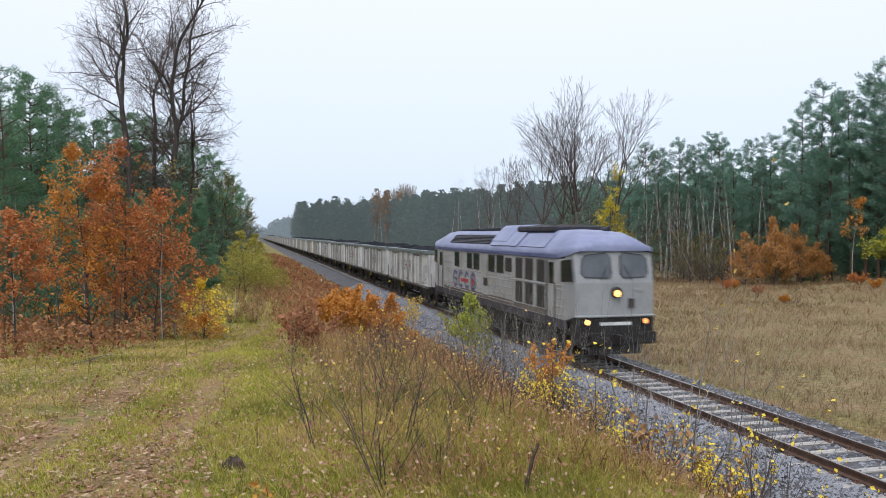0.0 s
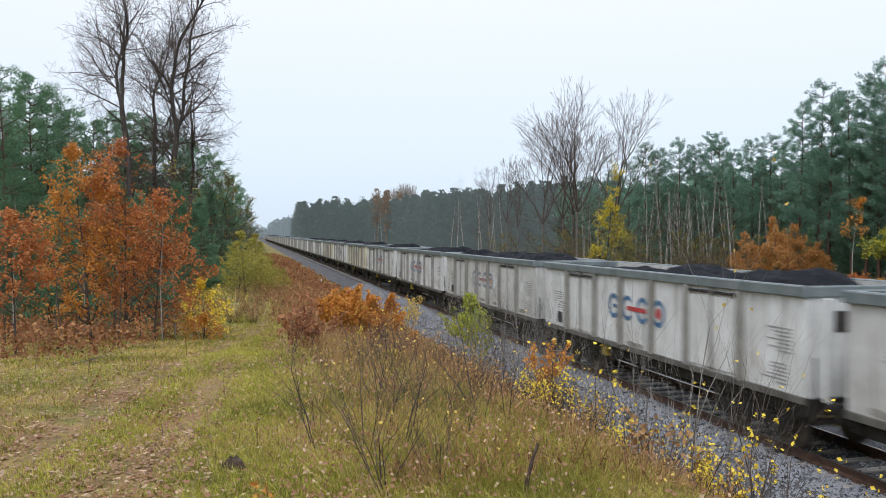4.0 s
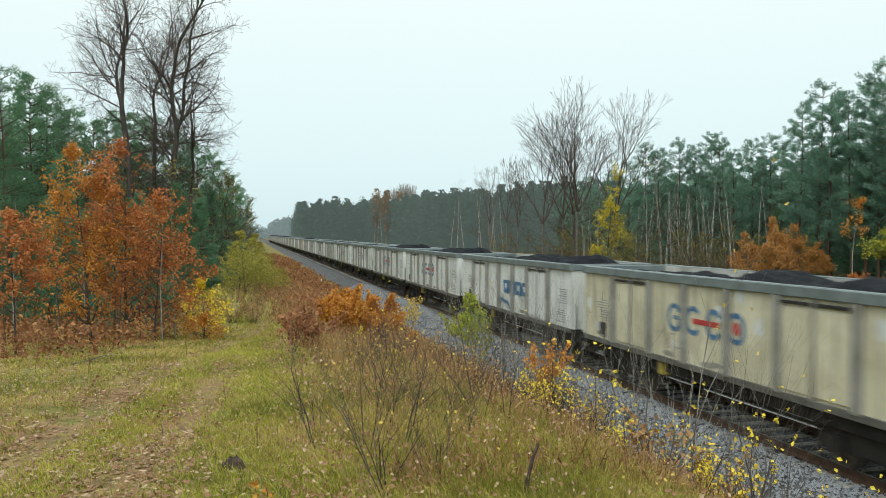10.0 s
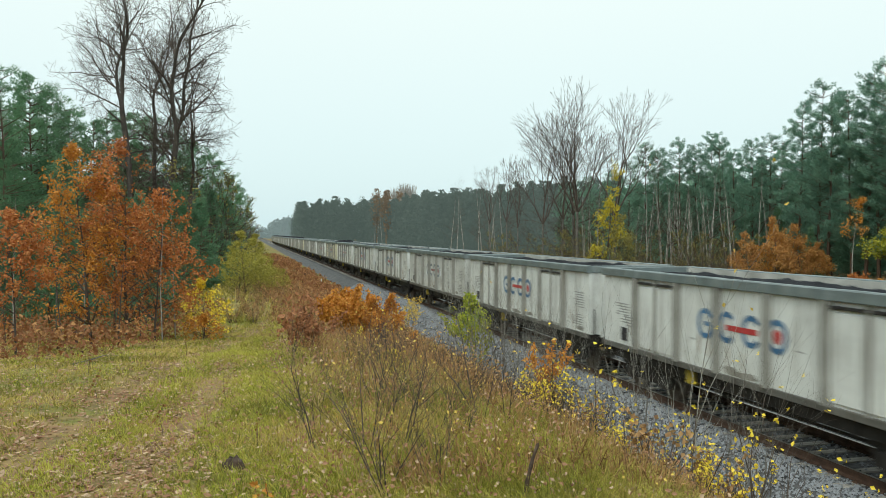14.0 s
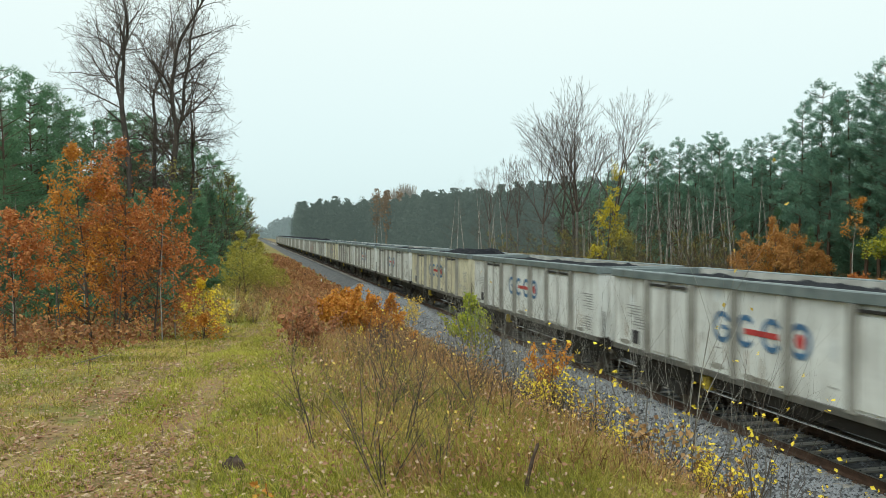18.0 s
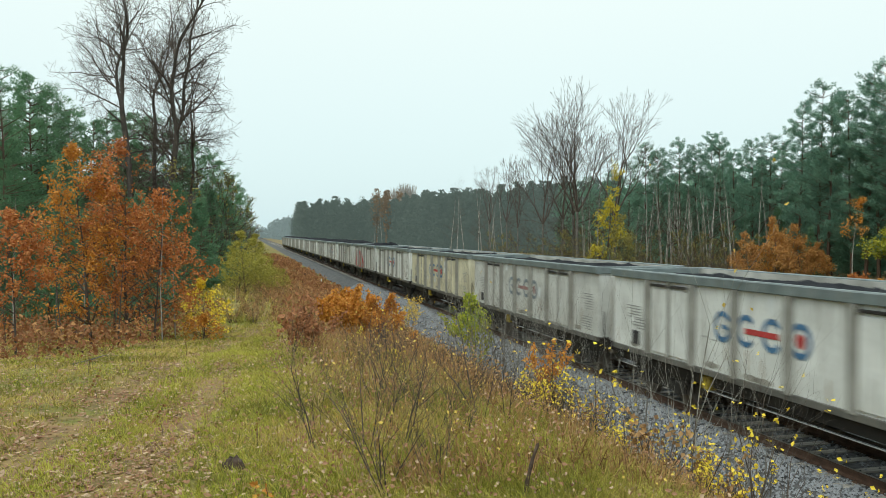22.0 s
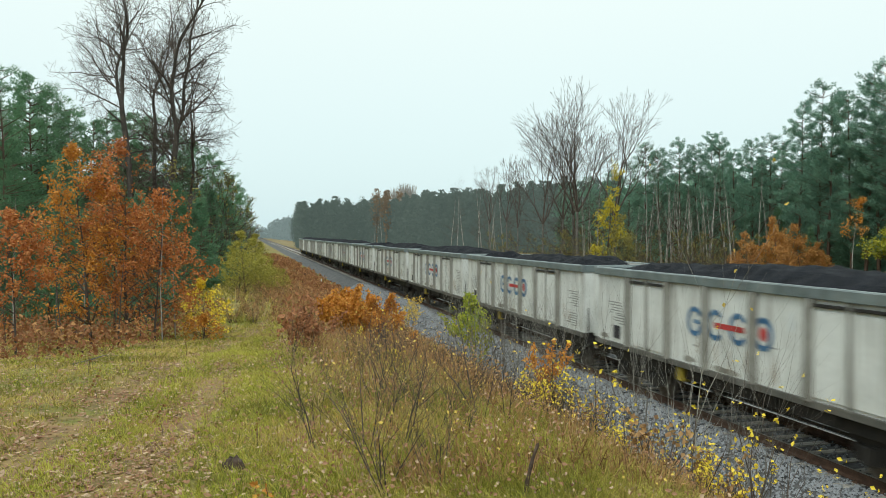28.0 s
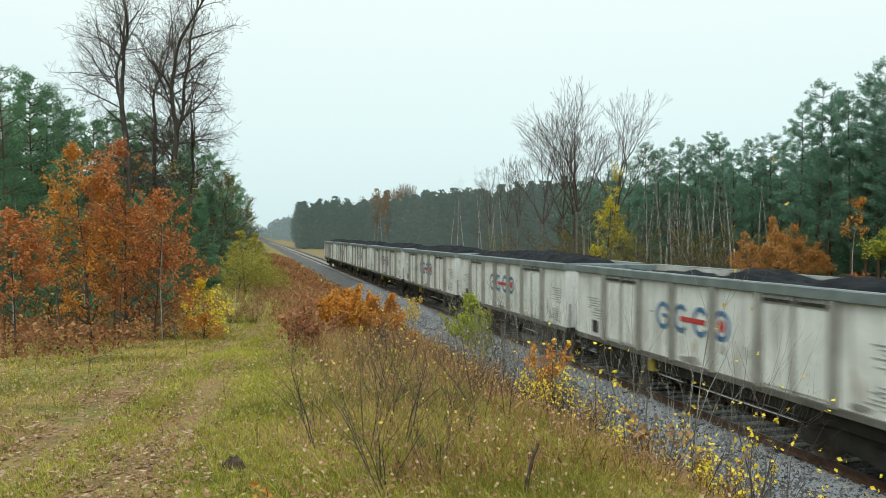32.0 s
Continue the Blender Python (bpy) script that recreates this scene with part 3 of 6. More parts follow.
def make_wagon(paint, label, seed, colours=("blue", "red")):
    """An open high-sided coal wagon: origin on the rail head under its middle, y along the track."""
    rng = random.Random(seed)
    w = tagged(new("coal_wagon"), label, "railway wagon", "coal wagons of the train")
    paint = M[paint]
    for sx in (-1, 1):
        side = part("side_wall", box(min(sx * W, sx * (W - 0.05)), max(sx * W, sx * (W - 0.05)), -HALF, HALF, ZB, ZT - 0.2, 0), paint, w)
        for p in POSTS:
            wide = 0.06 if p in (2.98, 10.02) else 0.11
            bm = bmesh.new()
            x0, x1 = sx * (W + 0.004), sx * (W + (0.075 if wide < 0.1 else 0.12))
            out = [(x0, -wide), (x1, -wide * 0.55), (x1, wide * 0.55), (x0, wide)]
            lo = [bm.verts.new((x, p - HALF + y, ZB + 0.0)) for x, y in out]
            hi = [bm.verts.new((x, p - HALF + y, ZT - 0.22)) for x, y in out]
            for i in range(4):
                bm.faces.new((lo[i], lo[(i + 1) % 4], hi[(i + 1) % 4], hi[i]))
            bm.faces.new(lo)
            bm.faces.new(hi[::-1])
            bmesh.ops.recalc_face_normals(bm, faces=bm.faces)
            part("post", bm, M["shaded_post_paint"], w, "stiffening post darkened with grime and painted shade")
        for p0 in (2.0, 9.0):
            for k in (0, 1):
                y0 = p0 - HALF + 0.10 + k * 0.93
                bm = box(min(sx * (W + 0.004), sx * (W + 0.03)), max(sx * (W + 0.004), sx * (W + 0.03)), y0, y0 + 0.87, ZB + 0.08, ZT - 0.42, 0.008)
                leaf = part("door", bm, paint, w, "hinged side door of the wagon")
                yl = y0 + (0.80 if k == 0 else 0.07)
                part("door_bar", rod((sx * (W + 0.05), yl, ZB + 0.1), (sx * (W + 0.05), yl, ZT - 0.4), 0.022, 0.022, 6), paint, leaf)
            part("door_lintel", box(min(sx * (W + 0.004), sx * (W + 0.07)), max(sx * (W + 0.004), sx * (W + 0.07)), p0 - HALF + 0.1, p0 - HALF + 1.9, ZT - 0.36, ZT - 0.30, 0.01), M["frame"], w, "dark rusty lintel over the doors")
        part("top_rail", dented_rail(rng, sx), M["lip"], w, "dented grey-green top rail")
        # a pale strip along the inside of the top rail
        part("inner_face", box(*sorted((sx * (W - 0.074), sx * (W - 0.084))), -HALF + 0.06, HALF - 0.06, ZT - 0.2, ZT - 0.03, 0), M["pale_inner"], w, "pale inner face of the rail")
        part("lining", box(*sorted((sx * (W - 0.052), sx * (W - 0.086))), -HALF + 0.06, HALF - 0.06, ZB + 0.02, ZT - 0.204, 0), M["sill"], w, "coal-blackened inner wall")
        part("sill", box(min(sx * (W - 0.02), sx * (W + 0.05)), max(sx * (W - 0.02), sx * (W + 0.05)), -HALF, HALF, ZB - 0.12, ZB + 0.02, 0.01), M["sill"], w, "grimy dark bottom sill")
        part("sole_bar", box(min(sx * 1.0, sx * 1.2), max(sx * 1.0, sx * 1.2), -HALF + 0.05, HALF - 0.05, 0.80, ZB - 0.124, 0.01), M["frame"], w, "sooty sole bar")
        if sx > 0:
            continue
        # lettering: unreadable lines near both ends
        bars = bmesh.new()
        x = sx * (W + 0.006)
        for p0, z0, count in ((HALF - 1.55, 2.35, 5), (HALF - 1.75, 2.0, 4), (-HALF + 0.35, 2.45, 7), (-HALF + 0.45, 1.75, 6)):
            for i in range(count):
                yy = p0 + rng.uniform(0, 0.08)
                box(x - 0.003, x + 0.003, yy, yy + rng.uniform(0.35, 0.75), z0 - i * 0.075, z0 - i * 0.075 + 0.03, 0, bars)
        tagged(part("lettering", bars, M["ink"], w, "faint unreadable lettering lines"), kind="stuff")
        part("notice_plate", box(min(x, x + sx * 0.02), max(x, x + sx * 0.02), HALF - 1.45, HALF - 1.08, 1.36, 1.72, 0.01), M["black"], w, "small black notice plate")
        # the emblem reads towards the front on this side and towards the rear on the other
        if seed > 42:
            graffiti(w, sx * (W + 0.008), seed == 43)
        else:
            emblem(w, sx * (W + 0.012), -sx * 1.33, 2.27, 0.70, 1 if sx > 0 else -1, colours)
        part("brake_box", box(min(sx * 1.1, sx * 1.3), max(sx * 1.1, sx * 1.3), 2.0, 2.28, 0.72, 1.05, 0.03), M["yellow_paint"], w, "dull yellow brake changeover box")
        for yy in (-3.0, -1.2, 1.0, 3.0):
            part("bracket", plate([(sx * 1.21, yy - 0.12, 1.1), (sx * 1.21, yy + 0.12, 1.1), (sx * 1.21, yy + 0.05, 0.78), (sx * 1.21, yy - 0.05, 0.78)], (sx, 0, 0), 0.05), M["frame"], w)
    for sy in (-1, 1):
        y0, y1 = sorted((sy * HALF, sy * (HALF - 0.05)))
        part("end_wall", box(-W + 0.052, W - 0.052, y0 + sy * 0.0, y1, ZB, ZT - 0.2, 0), paint, w)
        for x in (-0.95, -0.32, 0.32, 0.95):
            part("end_post", box(x - 0.07, x + 0.07, *sorted((sy * (HALF + 0.004), sy * (HALF + 0.10))), ZB - 0.1, ZT - 0.23, 0.03), paint, w)
        part("end_rail", box(-W + 0.072, W - 0.072, *sorted((sy * (HALF - 0.06), sy * (HALF + 0.05))), ZT - 0.22, ZT - 0.004, 0.02), M["lip"], w, "grey-green end rail")
        part("head_stock", box(-1.3, 1.3, *sorted((sy * (HALF - 0.2), sy * (HALF - 0.04))), 0.85, ZB - 0.004, 0.02), M["frame"], w, "sooty buffer beam")
        buffers(w, sy * (HALF - 0.09), sy)
        for sx in (-1, 1):
            bm = rod((sx * 1.25, sy * (HALF + 0.1), 0.85), (sx * 1.25, sy * (HALF + 0.1), 2.0), 0.018, 0.018, 6)
            part("handrail", bm, M["yellow_paint"] if sx > 0 else M["frame"], w)
            part("plate", box(sx * 0.6 - 0.16, sx * 0.6 + 0.16, *sorted((sy * (HALF + 0.004), sy * (HALF + 0.02))), 2.45, 2.85, 0.01), M["grille"], w, "dark end plate")
    part("floor", box(-W + 0.05, W - 0.05, -HALF + 0.05, HALF - 0.05, ZB - 0.05, ZB, 0), M["frame"], w)
    bm = box(-0.2, 0.2, -HALF + 0.2, HALF - 0.2, 0.8, ZB - 0.054)
    rod((-0.55, -1.2, 0.72), (-0.55, 0.2, 0.72), 0.2, 0.2, 12, bm)
    rod((-1.0, 0.8, 0.62), (1.0, 0.8, 0.62), 0.03, 0.03, 6, bm)
    for yy in (-2.6, -1.5, -0.5, 1.5, 2.6):
        box(-1.0, 1.0, yy - 0.07, yy + 0.07, 0.84, ZB - 0.056, 0.01, bm)
    for sx in (-1, 1):
        rod((sx * 0.75, -3.4, 0.60), (sx * 0.75, 3.4, 0.60), 0.035, 0.035, 6, bm)
    rod((0.5, 1.1, 0.70), (0.5, 2.4, 0.70), 0.22, 0.22, 12, bm)
    part("underframe", bm, M["frame"], w, "sooty underframe with brake cylinder")
    for sy in (-1, 1):
        bogie(w, sy * 4.5)
    return w


def coal_mesh(seed, heap, full=False, low=0.22):
    """A lumpy heap that fills a wagon's box; heap: how high it stands over the rim."""
    rng = random.Random(seed)
    nx, ny = 12, 66
    hx, hy = W - 0.088, HALF - 0.06
    humps = [(rng.uniform(-hy, hy), rng.uniform(0.9, 2.2) if full else rng.uniform(0.4, 1.2), rng.uniform(0.2, 1.0)) for _ in range(5 if full else 8)]
    v, f = [], []
    for j in range(ny + 1):
        y = -hy + 2 * hy * j / ny
        for i in range(nx + 1):
            x = -hx + 2 * hx * i / nx
            rim = min(1.0, (hx - abs(x)) / 0.75) * min(1.0, (hy - abs(y)) / 1.1)
            h = sum(a * math.exp(-((y - c) / s) ** 2) for c, s, a in humps)
            h = 0.85 + 0.25 * h if full else h
            z = ZT - low + (0.10 + heap * min(h, 1.25)) * rim ** 0.8
            z += 0.09 * noise.noise((x * 3.1, y * 3.1, seed)) + 0.05 * noise.noise((x * 8, y * 8, seed + 3))
            v.append((x, y, z))
    k = nx + 1
    f = [(j * k + i, j * k + i + 1, (j + 1) * k + i + 1, (j + 1) * k + i) for j in range(ny) for i in range(nx)]
    # skirt down to the floor
    edge = [i for i in range(k)] + [j * k + nx for j in range(1, ny + 1)] + [ny * k + i for i in range(nx - 1, -1, -1)] + [j * k for j in range(ny - 1, 0, -1)]
    base = len(v)
    v += [(v[i][0], v[i][1], ZB + 0.01) for i in edge]
    q = len(edge)
    f += [(edge[(i + 1) % q], edge[i], base + i, base + (i + 1) % q) for i in range(q)]
    return mesh_of("coal_load", v, f, M["coal"])


LOOKS = [
    ("white_paint", "dirty white high-sided coal wagon with blue and red emblem"),
    ("grey_paint", "dusty grey-white high-sided coal wagon with faded emblem"),
    ("cream_paint", "yellowed grimy high-sided coal wagon with faded emblem"),
]
LOOKS += [("white_paint", "dirty white coal wagon with blue sprayed graffiti"), ("grey_paint", "dusty coal wagon with red and green sprayed graffiti")]
COUNT = 37
DIRTY = {7, 9, 19, 23}
HEAPED = {26, 27, 29, 30, 32, 33, 34, 35, 36, 37}
DUSTY = {1, 2, 4, 15, 22, 26}
PAINTED = {10, 25}   # wagons sprayed over with graffiti, which hides the emblem
wagons, heaps = [], []
first = {}
coals = [coal_mesh(3, 0.10, False, 0.25), coal_mesh(8, 0.34, False, 0.28), coal_mesh(12, 0.42, False, 0.30), coal_mesh(17, 0.30, True)]


def blotches(w, seed):
    """Repair patches, chalk marks, rust runs and scrapes on the near wall, each wagon with its own."""
    rng = random.Random(seed)
    bays = [(b + 0.16, c - 0.16) for b, c in zip((0.0,) + POSTS, POSTS + (2 * HALF,)) if c - b > 1.2]
    for name, m, label, count, wide, tall, low, high in (
            ("repair_patch", "grey_paint", "dull grey repair patch", 1, 0.35, 0.30, 1.4, 2.0), ("repair_patch", "patch_white", "fresh white touched-up patch", 2, 0.30, 0.45, 1.9, 2.9),
            ("rust_run", "rust_stain", "brown rust run", 4, 0.05, 0.55, 1.28, 1.6), ("grime_smear", "grime", "sooty smear along the bottom", 3, 0.6, 0.16, 1.26, 1.34), ("chalk_mark", "ink", "faint chalk mark", 2, 0.22, 0.05, 1.5, 2.3)):
        for _ in range(rng.randint(max(0, count - 1), count + 1)):
            b, c = rng.choice(bays)
            y, z = rng.uniform(b, max(b, c - wide)) - HALF, rng.uniform(low, high)
            k = 9
            pts = []
            for i in range(k):
                a = i * math.tau / k
                q = rng.uniform(0.7, 1.1)
                pts.append((-(W + 0.0045), y + wide * (0.5 + 0.5 * q * math.cos(a)), z + tall * (0.5 + 0.5 * q * math.sin(a)) - tall * 0.2))
            part(name, plate(pts, (-1, 0, 0), 0.002), M[m], w, label)


def make_train():
    for k in range(1, COUNT + 1):
        look_of = 3 if k == 10 else 4 if k == 25 else 2 if k in DIRTY else 1 if k in DUSTY else 0
        if look_of not in first:
            first[look_of] = make_wagon(*LOOKS[look_of], 40 + look_of, ("faded_blue", "faded_red") if look_of == 1 else ("blue", "red"))
            w = first[look_of]
        else:
            w = copy_thing(first[look_of], Matrix())
        wagons.append(w)
        level = 3 if k in HEAPED else 2 if k in (1, 2, 4, 28) else 1 if k < 13 or k in (19, 25, 31) else 0
        blotches(w, 500 + k)
        heaps.append(tagged(new("coal_load", coals[level]), "heap of black coal filling an open wagon", "coal", "coal in the wagons"))


make_train()
# ---- the locomotive: y runs from its front (0) to its rear (LEN) ----
LEN = 19.4


def loft(sections, cap=True):
    """Skin over equal-sized rings of points."""
    bm = bmesh.new()
    rings = [[bm.verts.new(p) for p in s] for s in sections]
    k = len(rings[0])
    for a, b in zip(rings, rings[1:]):
        for i in range(k - 1):
            bm.faces.new((a[i], a[i + 1], b[i + 1], b[i]))
    if cap:
        bm.faces.new(rings[0])
        bm.faces.new(rings[-1][::-1])
    bmesh.ops.recalc_face_normals(bm, faces=bm.faces)
    return bm


def make_loco():
    t = tagged(new("diesel_locomotive"), "grimy light-grey diesel locomotive with lavender-blue roof", "locomotive")
    grey, front, roof, blue = M["loco_grey"], M["loco_front"], M["loco_roof"], M["loco_blue"]
    hw = 1.46
    rng = random.Random(8)
    # body: lower walls, closed below, between the two cabs
    nose = 0.75

    def wall(y, w, z0, z1):
        return [(-w, y, z1), (-w, y, z0), (w, y, z0), (w, y, z1)]

    part("body", loft([wall(nose, hw, 1.48, 3.48), wall(LEN - nose, hw, 1.48, 3.48)]), grey, t, "grimy light grey side walls")
    # cabs: faces drawn in towards the ends and raked above the window sill
    for end in (0, 1):
        def cab(y, w, z0, z1, lean):
            out = []
            for x, z in ((-w, z1 - 0.12), (-w, 2.72), (-w, z0), (-w * 0.5, z0), (w * 0.5, z0), (w, z0), (w, 2.72), (w, z1 - 0.12), (w * 0.5, z1), (-w * 0.5, z1)):
                yy = y + max(0.0, z - 2.72) * lean + (0.10 * (abs(x) / w) ** 2)
                out.append((x, yy if end == 0 else LEN - yy, z))
            return out
        bm = bmesh.new()
        a = [bm.verts.new(p) for p in cab(0.02, 1.36, 1.66, 3.80, 0.16)]
        b = [bm.verts.new((s * hw, (nose if end == 0 else LEN - nose), z)) for s, z in ((-1, 3.58), (-1, 2.72), (-1, 1.48))]
        c = [bm.verts.new((s * hw, (nose if end == 0 else LEN - nose), z)) for s, z in ((1, 1.48), (1, 2.72), (1, 3.58))]
        bm.faces.new((a[0], a[1], b[1], b[0]))
        bm.faces.new((a[1], a[2], b[2], b[1]))
        bm.faces.new((a[5], a[6], c[1], c[0]))
        bm.faces.new((a[6], a[7], c[2], c[1]))
        m1, m2 = bm.verts.new(((a[1].co + a[6].co) / 2) - Vector((0.68, 0.075 * (1 - 2 * end), 0))), bm.verts.new(((a[1].co + a[6].co) / 2) + Vector((0.68, -0.075 * (1 - 2 * end), 0)))
        bm.faces.new((a[1], a[2], a[3], m1))
        bm.faces.new((m1, a[3], a[4], m2))
        bm.faces.new((m2, a[4], a[5], a[6]))
        bm.faces.new((a[0], a[1], m1, a[9]))
        bm.faces.new((a[9], m1, m2, a[8]))
        bm.faces.new((a[8], m2, a[6], a[7]))
        bm.faces.new((a[2], b[2], c[0], a[5], a[4], a[3]))
        bmesh.ops.recalc_face_normals(bm, faces=bm.faces)
        cabin = part("cab", bm, front, t, "light grey driving cab with twin windscreens")
        sgn = 1 if end == 0 else -1

        def fy(x, z):
            y = 0.02 + max(0.0, z - 2.72) * 0.16 + 0.10 * (abs(x) / 1.36) ** 2
            return y if end == 0 else LEN - y

        for sx in (-1, 1):
            def pane(grow, lift):
                o = []
                c = 0.11
                for x, z in ((0.17 - grow, 2.90 + c), (0.17 + c, 2.90 - grow), (1.16 - c, 2.92 - grow), (1.16 + grow, 2.92 + c), (1.11 + grow, 3.60 - c), (1.11 - c, 3.60 + grow), (0.20 + c, 3.68 + grow), (0.20 - grow, 3.68 - c)):
                    o.append((sx * x, fy(x, z) - sgn * lift, z))
                return o
            glass = part("windscreen", plate(pane(0, 0.004), (0, -sgn, 0), 0.014), M["screen"], cabin, "grey windscreen pane")
            edge = bmesh.new()
            o, q = pane(0.026, 0.0), pane(0.0, 0.0)
            for i in range(8):
                j = (i + 1) % 8
                plate([o[i], o[j], q[j], q[i]], (0, -sgn, 0), 0.03, edge)
            part("window_frame", edge, M["black"], cabin, "black rubber window seal")
            y_lamp = 0.02 if end == 0 else LEN - 0.02
            rim = rod((sx * 1.02, fy(1.02, 1.5) + sgn * 0.02, 1.48), (sx * 1.02, fy(1.02, 1.5) - sgn * 0.10, 1.48), 0.135, 0.125, 16)
            part("lamp_rim", rim, M["black"], cabin)
            part("headlight", rod((sx * 1.02, fy(1.02, 1.5) - sgn * 0.101, 1.48), (sx * 1.02, fy(1.02, 1.5) - sgn * 0.115, 1.48), 0.085, 0.075, 16), M["lamp" if sx < 0 else "lamp_dim"] if end == 0 else M["glass"], cabin, "glowing warm headlight" if end == 0 else "unlit lamp")
            wiper = rod((sx * 0.55, fy(0.55, 2.82) - sgn * 0.04, 2.82), (sx * 0.28, fy(0.3, 3.3) - sgn * 0.05, 3.3), 0.012, 0.008, 6)
            part("wiper", wiper, M["black"], cabin)
            part("cab_window", plate([(sx * (1.42 if q < 0.6 else 1.462), (q if end == 0 else LEN - q), z) for q, z in ((0.20, 2.78), (1.08, 2.72), (1.08, 3.42), (0.34, 3.48))], (sx, 0, 0), 0.02), M["glass"], cabin, "dark side cab window")
            part("handrail", rod((sx * 1.52, (1.50 if end == 0 else LEN - 1.50), 1.3), (sx * 1.52, (1.50 if end == 0 else LEN - 1.50), 2.7), 0.02, 0.02, 6), M["steel"], cabin)
            door = part("cab_door", plate([(sx * 1.462, (q if end == 0 else LEN - q), z) for q, z in ((1.58, 1.50), (2.24, 1.50), (2.24, 3.42), (1.58, 3.42))], (sx, 0, 0), 0.012), M["loco_grey"], t, "recessed cab door")
            part("door_window", plate([(sx * 1.475, (q if end == 0 else LEN - q), z) for q, z in ((1.68, 2.62), (2.14, 2.62), (2.14, 3.34), (1.68, 3.34))], (sx, 0, 0), 0.008), M["glass"], door, "dark door window")
            part("door_post", box(*sorted((sx * 1.462, sx * 1.49)), *sorted(((2.26 if end == 0 else LEN - 2.26), (2.36 if end == 0 else LEN - 2.36))), 1.42, 3.44, 0.008), M["grille"], door)
            part("step", box(*sorted((sx * 1.15, sx * 1.5)), *sorted(((1.65 if end == 0 else LEN - 1.65), (2.15 if end == 0 else LEN - 2.15))), 0.55, 0.60, 0.01), M["frame"], t)
        part("front_lamp_rim", rod((0, fy(0, 2.2) + sgn * 0.02, 2.42), (0, fy(0, 2.2) - sgn * 0.09, 2.42), 0.19, 0.175, 20), M["grille"], cabin, "brown lamp housing")
        part("front_lamp", rod((0, fy(0, 2.2) - sgn * 0.091, 2.39), (0, fy(0, 2.2) - sgn * 0.105, 2.39), 0.11, 0.10, 20), M["lamp"] if end == 0 else M["glass"], cabin, "glowing warm centre headlamp" if end == 0 else "unlit centre lamp")
        part("socket", box(0.42, 0.62, *sorted((fy(0.5, 1.8), fy(0.5, 1.8) - sgn * 0.06)), 1.92, 2.22, 0.01), M["grille"], cabin, "dark jumper socket")
        part("number_bar", box(0.55, 0.95, *sorted((fy(0.75, 2.2) + sgn * 0.02, fy(0.75, 2.2) - sgn * 0.012)), 2.44, 2.53, 0.0), M["ink"], cabin, "dark unreadable number bar")
        part("nose_trim", box(-1.38, 1.38, *sorted((fy(1.3, 1.4) + sgn * 0.1, fy(0, 1.4) - sgn * 0.02)), 1.62, 1.69, 0.02), M["loco_front"], cabin, "pale trim along the nose")
        y0 = 0.06 if end == 0 else LEN - 0.06
        part("buffer_beam", box(-1.36, 1.36, *sorted((y0, y0 + sgn * 0.5)), 0.72, 1.615, 0.03), M["frame"], t, "black buffer beam")
        part("plough", plate([(-1.0, y0 + sgn * 0.1, 0.72), (1.0, y0 + sgn * 0.1, 0.72), (0.9, y0 + sgn * 0.02, 0.42), (-0.9, y0 + sgn * 0.02, 0.42)], (0, sgn, 0), 0.04), M["frame"], t, "black rail guard")
        buffers(t, y0 - sgn * 0.0, -sgn, 1.03)
        for x in (-0.5, -0.3, 0.3, 0.5):
            bm = rod((x, y0, 0.95), (x, y0 - sgn * 0.14, 0.9), 0.03, 0.03, 8)
            rod((x, y0 - sgn * 0.14, 0.9), (x * 0.9, y0 - sgn * 0.12, 0.45), 0.028, 0.028, 8, bm)
            part("brake_hose", bm, M["black"], t)
        part("name_bar", box(-0.55, 0.55, *sorted((y0 - sgn * 0.004, y0 - sgn * 0.02)), 1.36, 1.46, 0), M["white_paint"], t, "pale unreadable lettering bar")
    # roof
    def roof_ring(y, w, top, k=1.0, z0=3.48):
        return [(-w, y, z0), (-w, y, z0 + 0.13 * k), (-w * 0.97, y, z0 + 0.30 * k), (-w * 0.62, y, z0 + (top - z0) * 0.86 * k), (-w * 0.5, y, z0 + (top - z0) * 0.97 * k), (0, y, z0 + (top - z0) * k),
                (w * 0.5, y, z0 + (top - z0) * 0.97 * k), (w * 0.62, y, z0 + (top - z0) * 0.86 * k), (w * 0.97, y, z0 + 0.30 * k), (w, y, z0 + 0.13 * k), (w, y, z0)]
    rings = [roof_ring(*q) for q in ((0.12, 1.20, 4.12, 0.35, 3.74), (0.20, 1.36, 4.22, 0.6, 3.70), (0.50, 1.46, 4.30, 0.9, 3.60), (1.2, 1.485, 4.38, 1.0, 3.51), (2.6, 1.485, 4.46, 1.0))]
    rings += [roof_ring(y, 1.485, 4.46) for y in (6.0, 9.5, 13.0, LEN - 2.6)]
    rings += [roof_ring(LEN - q[0], *q[1:]) for q in ((1.2, 1.485, 4.38, 1.0, 3.51), (0.50, 1.46, 4.30, 0.9, 3.60), (0.20, 1.36, 4.22, 0.6, 3.70), (0.12, 1.20, 4.12, 0.35, 3.74))]
    r = part("roof", loft(rings), roof, t, "lavender-blue rounded roof")
    r.data.polygons.foreach_set("use_smooth", [True] * len(r.data.polygons))
